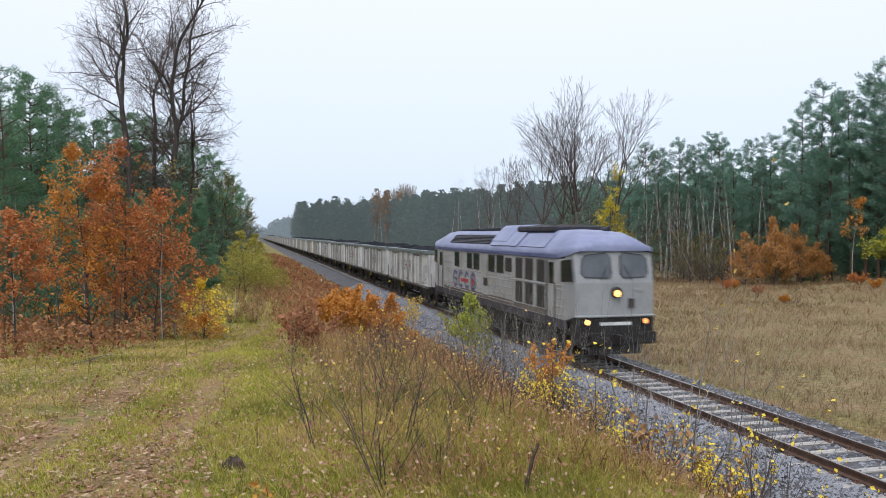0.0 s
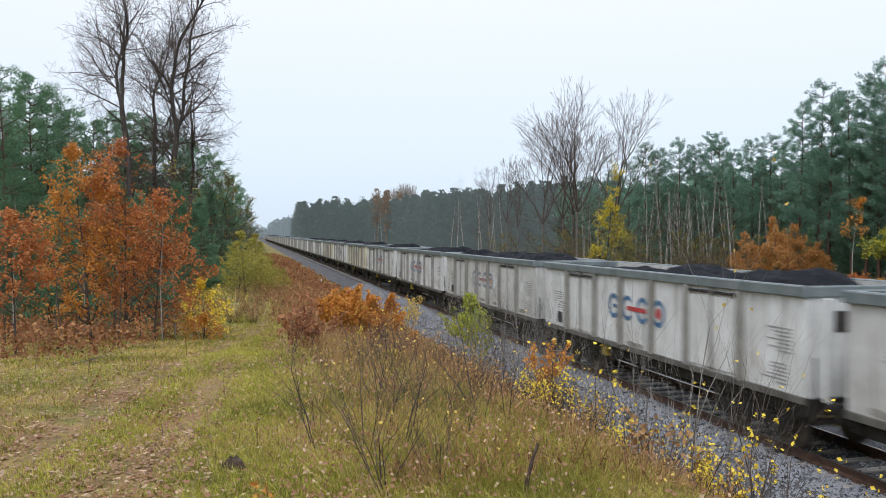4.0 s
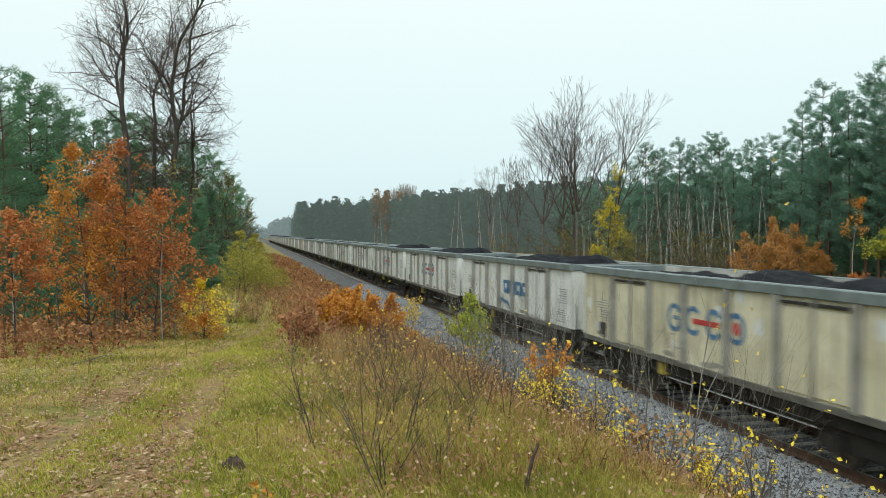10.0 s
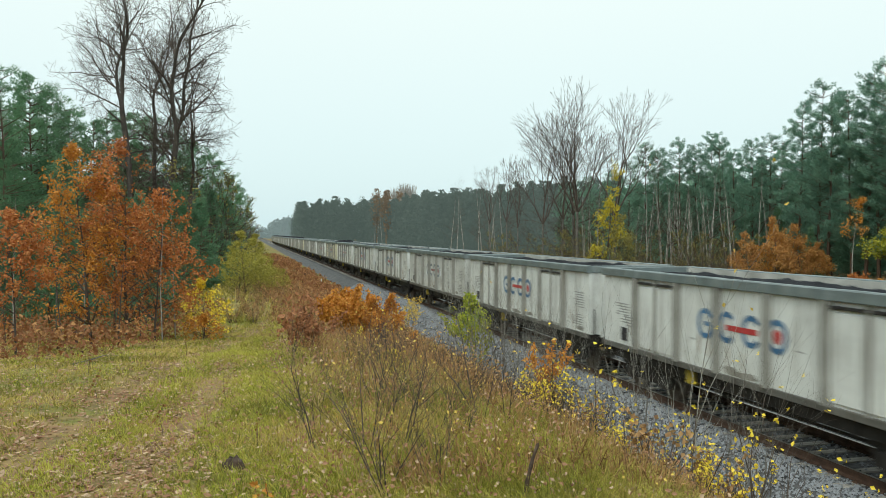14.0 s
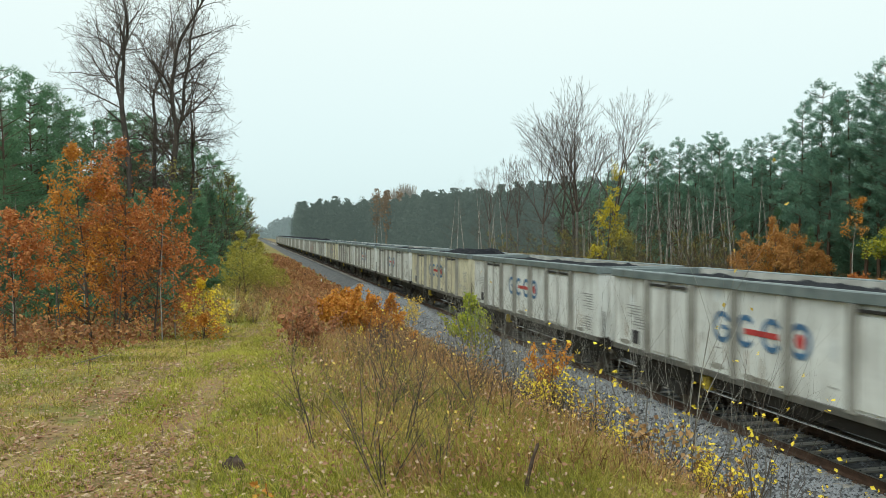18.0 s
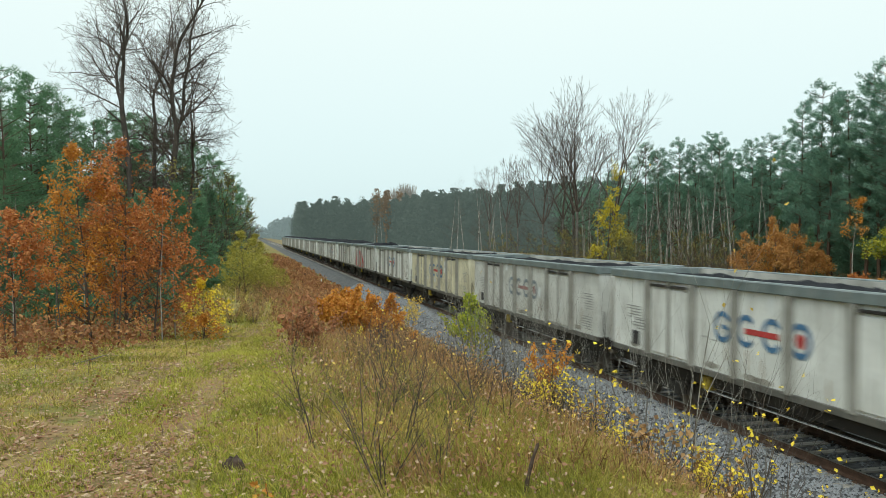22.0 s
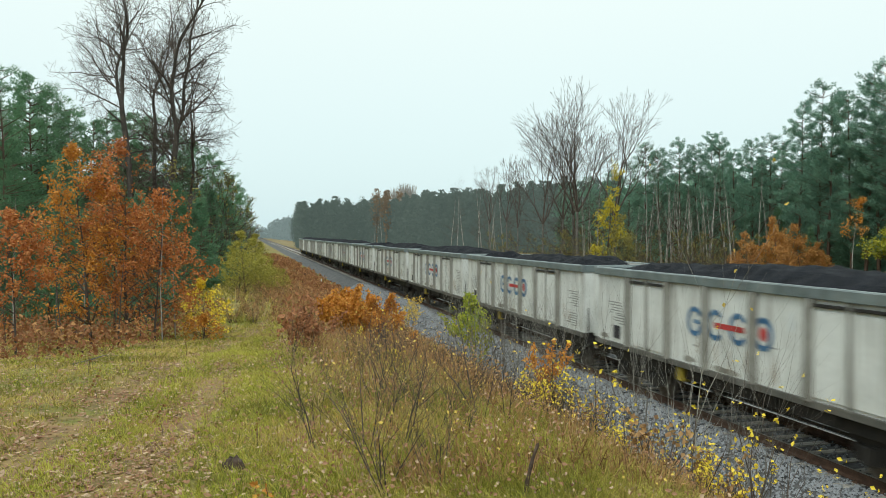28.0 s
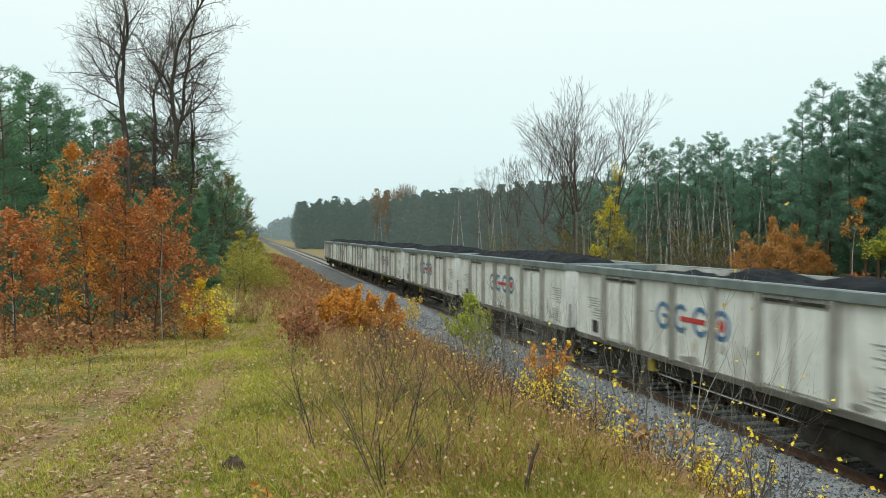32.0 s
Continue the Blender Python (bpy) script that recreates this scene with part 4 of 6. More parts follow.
    for sx in (-1, 1):
        part("cantrail", box(*sorted((sx * 1.475, sx * 1.50)), 1.3, LEN - 1.3, 3.47, 3.62, 0.02), blue, r, "blue cantrail band")
        part("skirt_band", box(*sorted((sx * 1.40, sx * 1.468)), 0.7, LEN - 0.7, 1.18, 1.49, 0.02), M["loco_skirt"], t, "dark grimy lower band")

        def slope(y0, y1, a, b, lift, thick, name, m, label, parent=r):
            lo, hi = Vector((sx * 1.44, 0, 3.78)), Vector((sx * 0.92, 0, 4.323))
            nrm = Vector((sx * (hi.z - lo.z), 0, (abs(lo.x) - abs(hi.x)))).normalized()
            pts = [lo.lerp(hi, a), lo.lerp(hi, a), lo.lerp(hi, b), lo.lerp(hi, b)]
            out = [(p.x + nrm.x * lift, y, p.z + nrm.z * lift) for p, y in zip(pts, (y0, y1, y1, y0))]
            return part(name, plate(out, nrm, thick), m, parent, label)
        # slanted air intakes with louvres
        for y0, y1 in ((9.2, 10.85), (10.95, 12.6), (12.7, 14.3), (14.4, 15.9)):
            g = slope(y0, y1, 0.12, 0.86, 0.003, 0.02, "intake", M["black"], "dark louvred roof intake")
            for i in range(6):
                slope(y0 + 0.05, y1 - 0.05, 0.16 + i * 0.115, 0.20 + i * 0.115, 0.024, 0.03, "louvre", M["black"], "", g)
        slope(5.6, 8.9, 0.04, 1.0, 0.003, 0.05, "roof_panel", roof, "raised pale roof hatch panel")
        slope(2.7, 5.3, 0.06, 0.96, 0.003, 0.03, "roof_panel", roof, "raised pale roof hatch panel")
    part("roof_hatch", loft([roof_ring(y, w, top, 1.0, 3.72) for y, w, top in ((6.75, 1.25, 4.46), (7.15, 1.36, 4.68), (9.0, 1.36, 4.68), (9.12, 1.3, 4.55))]), roof, r, "raised pale lavender roof hatch")
    part("roof_fan", box(-0.98, 0.98, 3.0, 6.75, 4.38, 4.60, 0.05), M["black"], r, "black roof fan housing")
    for yy in (3.6, 4.9, 6.2):
        part("fan", rod((0, yy, 4.60), (0, yy, 4.64), 0.5, 0.46, 20), M["grille"], r)
    part("roof_box", box(-0.7, 0.7, 9.6, 13.0, 4.462, 4.58, 0.03), M["black"], r, "black exhaust housing")
    part("roof_box", box(-0.7, 0.7, 13.4, 16.3, 4.462, 4.56, 0.03), M["black"], r, "black exhaust housing")
    part("horn", rod((0.3, 1.7, 4.46), (0.3, 1.2, 4.47), 0.05, 0.09, 10), M["black"], r, "black roof horn")
    # side fittings
    for sx in (-1, 1):
        x0, x1 = sx * 1.462, sx * 1.474
        for y0, y1, z0, z1, kind in ((13.85, 14.6, 2.74, 3.38, "glass"), (11.6, 12.35, 2.74, 3.38, "glass"), (10.45, 11.25, 2.74, 3.38, "glass"), (8.2, 9.0, 2.74, 3.38, "glass"), (7.05, 7.85, 2.74, 3.38, "glass"),
                                     (6.0, 6.8, 2.80, 3.36, "grille"), (4.8, 5.55, 2.62, 3.40, "grille"), (3.68, 4.48, 2.62, 3.40, "grille"), (2.52, 3.28, 2.62, 3.40, "grille"),
                                     (4.8, 5.55, 1.72, 2.50, "grille"), (3.68, 4.48, 1.72, 2.50, "grille"), (2.52, 3.28, 1.72, 2.50, "grille"), (9.2, 9.75, 2.05, 2.40, "grille")):
            g = part("side_window" if kind == "glass" else "side_grille", box(*sorted((x0, x1)), y0, y1, z0, z1, 0.004), M[kind], t, "dark side window" if kind == "glass" else "sooty louvred side grille")
            if kind == "glass":
                fr = bmesh.new()
                for a, b, c, d in ((y0 - 0.04, y1 + 0.04, z1, z1 + 0.04), (y0 - 0.04, y1 + 0.04, z0 - 0.04, z0), (y0 - 0.04, y0, z0, z1), (y1, y1 + 0.04, z0, z1)):
                    box(*sorted((x0, sx * 1.482)), a, b, c, d, 0, fr)
                part("window_frame", fr, M["black"], g)
            else:
                k = int((z1 - z0) / 0.085)
                for i in range(k):
                    z = z0 + 0.03 + i * (z1 - z0 - 0.03) / k
                    part("slat", plate([(sx * 1.475, y0 + 0.03, z), (sx * 1.475, y1 - 0.03, z), (sx * 1.475, y1 - 0.03, z + 0.035), (sx * 1.475, y0 + 0.03, z + 0.035)], (sx, 0, 0), 0.018), M["grille"], g)
        for z in (1.62, 1.90, 2.18, 2.46, 2.60):
            part("rib", rod((sx * 1.464, 5.9, z), (sx * 1.464, 9.0, z), 0.016, 0.016, 6), grey, t)
            part("rib", rod((sx * 1.464, 9.95, z), (sx * 1.464, 16.8, z), 0.016, 0.016, 6), grey, t)
            part("rib", rod((sx * 1.464, 0.9, z), (sx * 1.464, 1.5, z), 0.016, 0.016, 6), grey, t)
        for z in (2.90, 3.20):
            part("rib", rod((sx * 1.464, 14.9, z), (sx * 1.464, 16.8, z), 0.016, 0.016, 6), grey, t)
        for y0, y1 in ((2.42, 5.85), (5.9, 9.05), (9.12, 9.85), (9.92, 13.4), (13.46, 16.85)):
            part("lower_panel", box(*sorted((sx * 1.4615, sx * 1.466)), y0, y1, 1.495, rng.uniform(1.66, 1.71), 0.0), M["loco_grime"], t, "brown grime-caked lower side panel")
        part("waist_rail", box(*sorted((sx * 1.462, sx * 1.492)), 2.45, 6.0, 2.53, 2.58, 0.01), M["loco_front"], t)
        emblem(t, sx * 1.483, 14.5 if sx < 0 else 11.6, 2.10, 0.88, 1 if sx > 0 else -1, ("loco_blue", "red"))
        part("fuel_tank", box(*sorted((sx * 0.5, sx * 1.3)), 7.2, 12.2, 0.32, 1.1, 0.08), M["frame"], t, "sooty fuel tank")
        part("frame_sill", box(*sorted((sx * 1.1, sx * 1.38)), 0.4, LEN - 0.4, 1.0, 1.17, 0.02), M["frame"], t)
    part("floor_frame", box(-1.1, 1.1, 0.4, LEN - 0.4, 0.9, 1.40), M["frame"], t, "sooty main frame")
    bogie(t, 4.2, True)
    bogie(t, LEN - 4.2, True)
    return t


loco = make_loco()
# ---- trees ----
def branching(rng, soup, p, way, length, radius, depth, tips, spread=0.6, up=0.25, sides=5, kids=3, keep=0.75, least=0.0):
    """A limb that wavers, throws side branches and forks at its end; tips gathers the ends and twigs."""
    steps = 4 if depth > 1 else 3
    q, r = p.copy(), radius
    for i in range(steps):
        way = (way + any_way(rng) * 0.16 + Vector((0, 0, up * 0.12))).normalized()
        nq = q + way * (length / steps)
        nr = radius * (1 - 0.55 * (i + 1) / steps)
        soup.tube(q, nq, max(r, least), max(nr, least), sides)
        q, r = nq, nr
        if depth > 0 and i >= 1:
            for _ in range(kids - 1 if i < steps - 1 else kids):
                side = (way + any_way(rng) * spread * 1.6 + Vector((0, 0, up))).normalized()
                branching(rng, soup, q, side, length * rng.uniform(0.45, keep), r * rng.uniform(0.45, 0.7), depth - 1, tips, spread, up, max(3, sides - 1), kids, keep, least)
        if depth <= 1:
            tips.append((q.copy(), way.copy()))


def foliage(rng, tips, per, size, spread, droop=0.2, chance=1.0):
    s = Soup()
    for p, way in tips:
        if rng.random() > chance:
            continue
        for _ in range(per):
            c = p + any_way(rng) * rng.uniform(0, spread)
            a = (any_way(rng) + Vector((0, 0, -droop))).normalized()
            s.leaf(c, a, a.orthogonal().normalized() if rng.random() < 0.5 else a.cross(any_way(rng)).normalized(), size * rng.uniform(0.7, 1.3), size * rng.uniform(0.55, 0.85))
    return s


def bare_tree(name, label, category, seed, height, girth, wood="bark", lean=0.0, kids=3, start=0.35, depth=3, leaves=None, group="", whip=0.42, thin="twig", spread=0.6, least=0.0, full=1.0):
    """A leafless or thin-leaved tree: trunk with limbs, and a twig crown."""
    rng = random.Random(seed)
    trunk, crown, tips = Soup(), Soup(), []
    p, way, r = Vector((0, 0, -0.3)), Vector((lean, 0, 1)).normalized(), girth
    n = 12
    for i in range(n):
        way = (way + any_way(rng) * 0.05 + Vector((0, 0, 0.05))).normalized()
        q = p + way * ((height + 0.3) * 0.9 / n)
        nr = girth * (1 - 0.88 * (i + 1) / n) * (1.0 if i else 0.92)
        trunk.tube(p, q, r, nr, 8)
        p, r = q, nr
        f = (i + 1) / n
        if f > start:
            for _ in range(kids):
                a = rng.uniform(0, math.tau)
                side = Vector((math.cos(a), math.sin(a), rng.uniform(0.25, 0.9))).normalized()
                branching(rng, crown, p, side, height * whip * (1.15 - f) ** full * rng.uniform(0.6, 1.1) + 0.3, r * rng.uniform(0.4, 0.7), depth - 1 if f > 0.9 else depth, tips, spread, 0.25, 4, 2, 0.7, least)
    branching(rng, crown, p, way, height * (0.14 if full == 1.0 else 0.07), r, 2, tips, spread, 0.4, 4, least=least)
    t = tagged(new(name), label, category, group)
    part("trunk", trunk.mesh("trunk", M[wood], True), None, t)
    part("twig_crown", crown.mesh("twig_crown", M[thin]), None, t, "fine network of bare twigs" if not leaves else "")
    if leaves:
        material, per, size, chance = leaves
        part("foliage", foliage(rng, tips, per, size, size * 1.6, chance=chance).mesh("foliage", M[material]), None, t)
    return t


def vase_tree(label, seed, height, girth, fork=0.36, levels=6, spread=0.42, group="", least=0.012, limbs=4, droop=0.0, wood="bark", name="bare_tree", lean=0.0, leaves=None, category="tree"):
    """A leafless tree whose trunk parts into limbs that fork again and again into a fan of twigs."""
    rng = random.Random(seed)
    trunk, crown, tips = Soup(), Soup(), []

    def fork_on(p, way, length, r, level):
        bend = (way + any_way(rng) * 0.10).normalized()
        mid = p + bend * (length * 0.5)
        bend = (bend + any_way(rng) * 0.14 + Vector((0, 0, 0.10 - droop * (levels - level) / levels))).normalized()
        q = mid + bend * (length * 0.5)
        sides = 6 if level > levels - 2 else 4 if level > 1 else 3
        crown.tube(p, mid, max(r, least), max(r * 0.88, least), sides)
        crown.tube(mid, q, max(r * 0.88, least), max(r * 0.74, least), sides)
        if level == 0:
            tips.append((q, bend))
            return
        if level < levels - 1 and rng.random() < 0.8:
            side = (bend + any_way(rng) * 0.9).normalized()
            fork_on(mid, side, length * rng.uniform(0.5, 0.7), r * 0.42, max(0, level - 2))
        n = 2 if rng.random() < 0.7 else 3
        turn = rng.uniform(0, math.tau)
        a = bend.orthogonal().normalized()
        b = bend.cross(a)
        for i in range(n):
            t = turn + i * math.tau / n + rng.uniform(-0.5, 0.5)
            out = a * math.cos(t) + b * math.sin(t)
            w = (bend + out * spread * rng.uniform(0.6, 1.35)).normalized()
            fork_on(q, w, length * rng.uniform(0.66, 0.88), r * (0.62 if n == 2 else 0.54), level - 1)

    p, way = Vector((0, 0, -0.3)), Vector((lean, 0, 1)).normalized()
    n = 6
    for i in range(n):
        q = p + (way + any_way(rng) * 0.03).normalized() * (height * fork / n)
        trunk.tube(p, q, girth * (1.12 if i == 0 else 1 - 0.05 * i), girth * (1 - 0.05 * (i + 1)), 8)
        p = q
        if i >= 2:
            a = rng.uniform(0, math.tau)
            fork_on(p, Vector((math.cos(a), math.sin(a), 0.45)).normalized(), height * 0.085, girth * 0.28, levels - 2)
    first_length = height * (1 - fork) * 0.245
    fork_on(p, way, first_length * 1.25, girth * 0.7, levels)
    for i in range(limbs):
        a = i * math.tau / limbs + rng.uniform(-0.4, 0.4)
        w = Vector((math.cos(a) * spread * 1.5, math.sin(a) * spread * 1.5, 1)).normalized()
        fork_on(p, w, first_length * rng.uniform(0.85, 1.1), girth * 0.55, levels - 1)
    t = tagged(new(name), label, category, group)
    part("trunk", trunk.mesh("trunk", M[wood], True), None, t)
    part("twig_crown", crown.mesh("twig_crown", M[wood if wood == "bark" else "twig"]), None, t, "fine network of bare twigs")
    if leaves:
        material, per, size, chance = leaves
        part("foliage", foliage(rng, tips, per, size, size * 1.4, chance=chance).mesh("foliage", M[material]), None, t)
    return t


def limbed_tree(label, seed, height, girth, fork, leaders, group, first=0.3, wood="bark", thin="twig", lean=0.0, sag=0.0, least=0.009, wide=0.2, crooked=0.2, thick=0.6, ahead=0.7, fan=0.21):
    """A leafless tree: a trunk that parts into crooked leaders, with bent limbs that carry finer and finer twigs."""
    rng = random.Random(seed)
    trunk, crown = Soup(), Soup()

    def limb(soup, p, way, length, r, level, pull):
        n = max(3, round(length / (0.22, 0.25, 0.38, 0.6)[level]))
        r0 = r
        for i in range(n):
            way = (way + any_way(rng) * crooked + Vector((0, 0, pull))).normalized()
            q = p + way * (length / n)
            nr = r0 * (1 - 0.82 * (i + 1) / n)
            soup.tube(p, q, max(r, least), max(nr, least), 6 if level > 2 else 4 if level > 1 else 3)
            p, r = q, nr
            for _ in range(0 if not level or i < 1 else 2 if level > 1 and rng.random() < thick else 1):
                side = (way * ahead + any_way(rng) * 0.85 + Vector((0, 0, 0.15))).normalized()
                limb(crown, p, side, length * (1 - i / n) * rng.uniform(0.3, 0.55) + 0.3, r * rng.uniform(0.4, 0.65), level - 1, 0.02 - sag * 0.5)

    p, way, r = Vector((0, 0, -0.3)), Vector((lean, 0, 1)).normalized(), girth * 1.15
    n = 12
    for i in range(n):
        way = (way + any_way(rng) * 0.035 + Vector((lean * 0.05, 0, 0.03))).normalized()
        q, nr = p + way * (height * fork / n), girth * (1 - 0.35 * (i + 1) / n)
        trunk.tube(p, q, r, nr, 8)
        p, r = q, nr
        if (i + 1) / n * fork > first:
            for _ in range(2 if rng.random() < 0.5 else 1):
                a = rng.uniform(0, math.tau)
                limb(crown, p, Vector((math.cos(a), math.sin(a), rng.uniform(0.1, 0.7))).normalized(), height * wide * rng.uniform(0.6, 1.15), girth * rng.uniform(0.16, 0.3), 2, 0.02 - sag)
    turn = rng.uniform(0, math.tau)
    for i in range(leaders):
        a = turn + i * math.tau / leaders
        out = 0.12 if leaders == 1 else fan * rng.uniform(0.65, 1.35)
        limb(trunk, p, (way + Vector((math.cos(a) * out, math.sin(a) * out, 0))).normalized(), height * (1 - fork) * rng.uniform(0.85, 1.05), r * (0.95 if i == 0 else 0.75), 3, 0.03)
    t = tagged(new("bare_tree"), label, "tree", group)
    part("trunk", trunk.mesh("trunk", M[wood], True), None, t)
    part("twig_crown", crown.mesh("twig_crown", M[thin]), None, t, "fine network of bare twigs")
    return t


def pine(seed, height, crown_from, material="needles", label="tall dark green pine with rough trunk", name="pine_tree", droop=0.0, width=0.2, tuft=0.24, dense=38, group="forest pines", bare=0.12, step=0.030):
    """A conifer: whorls of branches that carry sprays of needles."""
    rng = random.Random(seed)
    trunk, crown = Soup(), Soup()
    p, lean = Vector((0, 0, -0.3)), Vector((rng.uniform(-0.03, 0.03), rng.uniform(-0.03, 0.03), 1))
    n, girth = 9, height * 0.0095
    line = [(0.0, p.copy())]
    for i in range(n):
        q = p + (lean + any_way(rng) * 0.03).normalized() * ((height + 0.3) / n)
        trunk.tube(p, q, girth * (1 - 0.95 * i / n), girth * (1 - 0.95 * (i + 1) / n), 6)
        p = q
        line.append(((i + 1) / n, p.copy()))

    def on_trunk(f):
        k = min(n - 1, int(f * n))
        return line[k][1].lerp(line[k + 1][1], f * n - k)
    f = crown_from
    while f < 0.985:
        body = (f - crown_from) / (1 - crown_from)
        reach_out = height * width * (math.sin(math.pi * min(1, 0.18 + 0.82 * body)) ** 0.7 * 0.75 + 0.12 if droop <= 0 else (1 - body) * 1.0 + 0.06)
        for _ in range(rng.randint(4, 6)):
            if rng.random() < bare:
                continue
            a = rng.uniform(0, math.tau)
            d = Vector((math.cos(a), math.sin(a), rng.uniform(0.05, 0.55) - droop)).normalized()
            base = on_trunk(min(0.99, f + rng.uniform(-0.01, 0.01)))
            length = reach_out * rng.uniform(0.55, 1.15)
            tip = base + d * length + Vector((0, 0, 0.12 * length))
            trunk.tube(base, tip, 0.035, 0.012, 3)
            k = max(2, int(length / 0.42))
            for i in range(k):
                c = base.lerp(tip, 0.3 + 0.7 * (i + 1) / k) + any_way(rng) * 0.16
                for _ in range(dense):
                    w = (any_way(rng, 0.35 - droop) + d * 0.5).normalized()
                    crown.needle(c + any_way(rng) * 0.2, w, w.orthogonal().normalized(), tuft * rng.uniform(0.65, 1.3), tuft * 0.2)
        f += step * rng.uniform(0.8, 1.3) * (18 / height) ** 0.5
    t = tagged(new(name), label, "tree", group)
    part("trunk", trunk.mesh("trunk", M["pine_bark"]), None, t)
    part("crown", crown.mesh("crown", M[material]), None, t)
    return t


def put(thing, x, y, turn=0.0, size=1.0, sink=0.05):
    return copy_thing(thing, pose(x, y, land(x, y) - sink, 0, 0, turn) @ Matrix.Scale(size, 4))


def set_down(thing, x, y, turn=0.0, sink=0.05):
    thing.matrix_basis = pose(x, y, land(x, y) - sink, 0, 0, turn)
    return thing


def stand(kinds, spots, rng):
    """Copies of the kinds, given as (thing, its height), at spots (x, y, height)."""
    for i, (x, y, h) in enumerate(spots):
        kind, own = kinds[i % len(kinds)]
        put(kind, x, y, rng.uniform(0, 360), h / (own * kind.scale.x))


def plant(kinds, spots, rng, lo=0.85, hi=1.12):
    """Sets the first of each kind down and copies it to the other spots."""
    used = set()
    for i, (x, y) in enumerate(spots):
        k = rng.randrange(len(kinds)) if i >= len(kinds) else i
        s = rng.uniform(lo, hi)
        m = pose(x, y, land(x, y) - 0.05, 0, 0, rng.uniform(0, 360)) @ Matrix.Scale(s, 4)
        if k in used:
            copy_thing(kinds[k], m)
        else:
            kinds[k].matrix_basis = m
            used.add(k)


EDGE = [(39.0, 22.3), (43.5, 55.5), (45.0, 72.0), (44.5, 90.0), (45.0, 121.0), (56.0, 156.0)]   # the forest edge beyond the clearing


def along(line, step, rng, rows, gap, grow=0.0):
    """Spots along a line, with rows behind it on its right-hand side; the step grows with distance."""
    out = []
    for (x0, y0), (x1, y1) in zip(line, line[1:]):
        d = math.hypot(x1 - x0, y1 - y0)
        nx, ny = (y1 - y0) / d, -(x1 - x0) / d
        t = 0.0
        while t < d:
            x, y = x0 + (x1 - x0) * t / d, y0 + (y1 - y0) * t / d
            for r in range(rows):
                out.append((x + nx * r * gap + rng.uniform(-1.3, 1.3), y + ny * r * gap + rng.uniform(-1.3, 1.3)))
            t += step + grow * y
    return out


def make_forests():
    rng = random.Random(21)
    sizes = ((17.0, 0.10, 0.19), (15.8, 0.06, 0.20), (18.0, 0.16, 0.18), (14.5, 0.04, 0.21))
    pines = [pine(30 + i, h, c, width=w) for i, (h, c, w) in enumerate(sizes)]
    behind = [pine(45 + i, h, 0.15, width=0.17, tuft=0.42, dense=20) for i, h in enumerate((17.5, 16.5))]
    plant(pines, along(EDGE, 3.4, rng, 1, 4.4, 0.006), rng, 0.70, 0.88)
    plant(behind, [(x + 4.4, y) for x, y in along(EDGE, 4.2, rng, 2, 4.4, 0.006)], rng, 0.72, 0.9)
    stand([(p, q[0]) for p, q in zip(pines, sizes)], [
        (40.0, 121.3, 13.2), (39.8, 116.2, 13.5), (39.9, 111.0, 13.6), (39.1, 106.1, 12.8), (37.8, 99.2, 13.7), (35.9, 91.4, 14.1), (37.4, 89.0, 16.1), (38.1, 86.8, 15.4), (39.4, 84.4, 16.4),
        (40.7, 83.1, 15.8), (41.6, 81.8, 16.9), (42.0, 79.6, 16.1), (42.1, 77.5, 14.5), (41.7, 73.5, 15.4), (42.7, 72.2, 15.6), (43.4, 71.0, 15.0)], rng)
    tall = [pine(36 + i, 19.0, c, width=0.19, label="tall open-crowned pine above the forest edge", bare=0.22, step=0.033, dense=44) for i, c in enumerate((0.14, 0.20))]
    plant(tall, [(41.0, 65.5), (41.6, 59.2)], rng, 0.92, 1.0)
    stand([(p, 19.0) for p in tall], [(41.4, 63.3, 19.0), (41.0, 61.4, 17.8), (42.0, 58.0, 18.0), (42.4, 56.9, 18.6), (42.0, 54.9, 18.9), (42.0, 52.9, 18.9)], rng)
    # the camera's side: pines and spruces behind the oaks
    spruces = [pine(60 + i, h, 0.04, "spruce", "dense dark green spruce with drooping branches", "spruce_tree", 0.25, 0.20, 0.22, 36, "forest spruces") for i, h in enumerate((11.6, 10.2))]
    kinds = ((13.6, 0.10), (12.8, 0.06), (14.2, 0.16), (12.0, 0.05))
    left = [pine(70 + i, h, c, "path_needles", width=0.18, dense=38, tuft=0.24, group="forest pines by the path", label="dark green pine at the forest edge") for i, (h, c) in enumerate(kinds)]
    plant(left, [(-24.7, 44.8), (-22.5, 61.7), (-19.9, 66.2), (-16.3, 63.2)], rng, 0.92, 1.0)
    stand([(p, q[0]) for p, q in zip(left, kinds)], [
        (-22.9, 42.2, 11.8), (-24.5, 53.0, 13.4), (-23.9, 54.9, 13.1), (-23.5, 56.8, 12.8), (-23.1, 59.8, 12.7), (-21.6, 62.6, 13.0), (-20.9, 64.4, 13.0), (-18.6, 63.8, 12.8), (-17.1, 61.4, 12.5),
        (-15.4, 65.1, 11.3), (-14.8, 73.2, 11.2), (-14.1, 81.2, 11.1), (-13.3, 91.3, 11.0), (-12.5, 101.4, 10.2), (-11.7, 115.7, 9.6), (-26.5, 47.5, 13.2), (-28.0, 51.0, 13.8), (-25.9, 57.5, 13.0)], rng)
    rows = []
    y = 58.0
    while y < 150:
        for row in range(3):
            rows.append((-19.5 - row * 2.8 + 0.053 * min(y, 118) + rng.uniform(-0.7, 0.3), y + rng.uniform(-1.4, 1.4), rng.uniform(7.5, 10.4) - 0.012 * y))
        y += 3.4 + y * 0.012
    stand([(p, q[0]) for p, q in zip(left, kinds)], rows, rng)
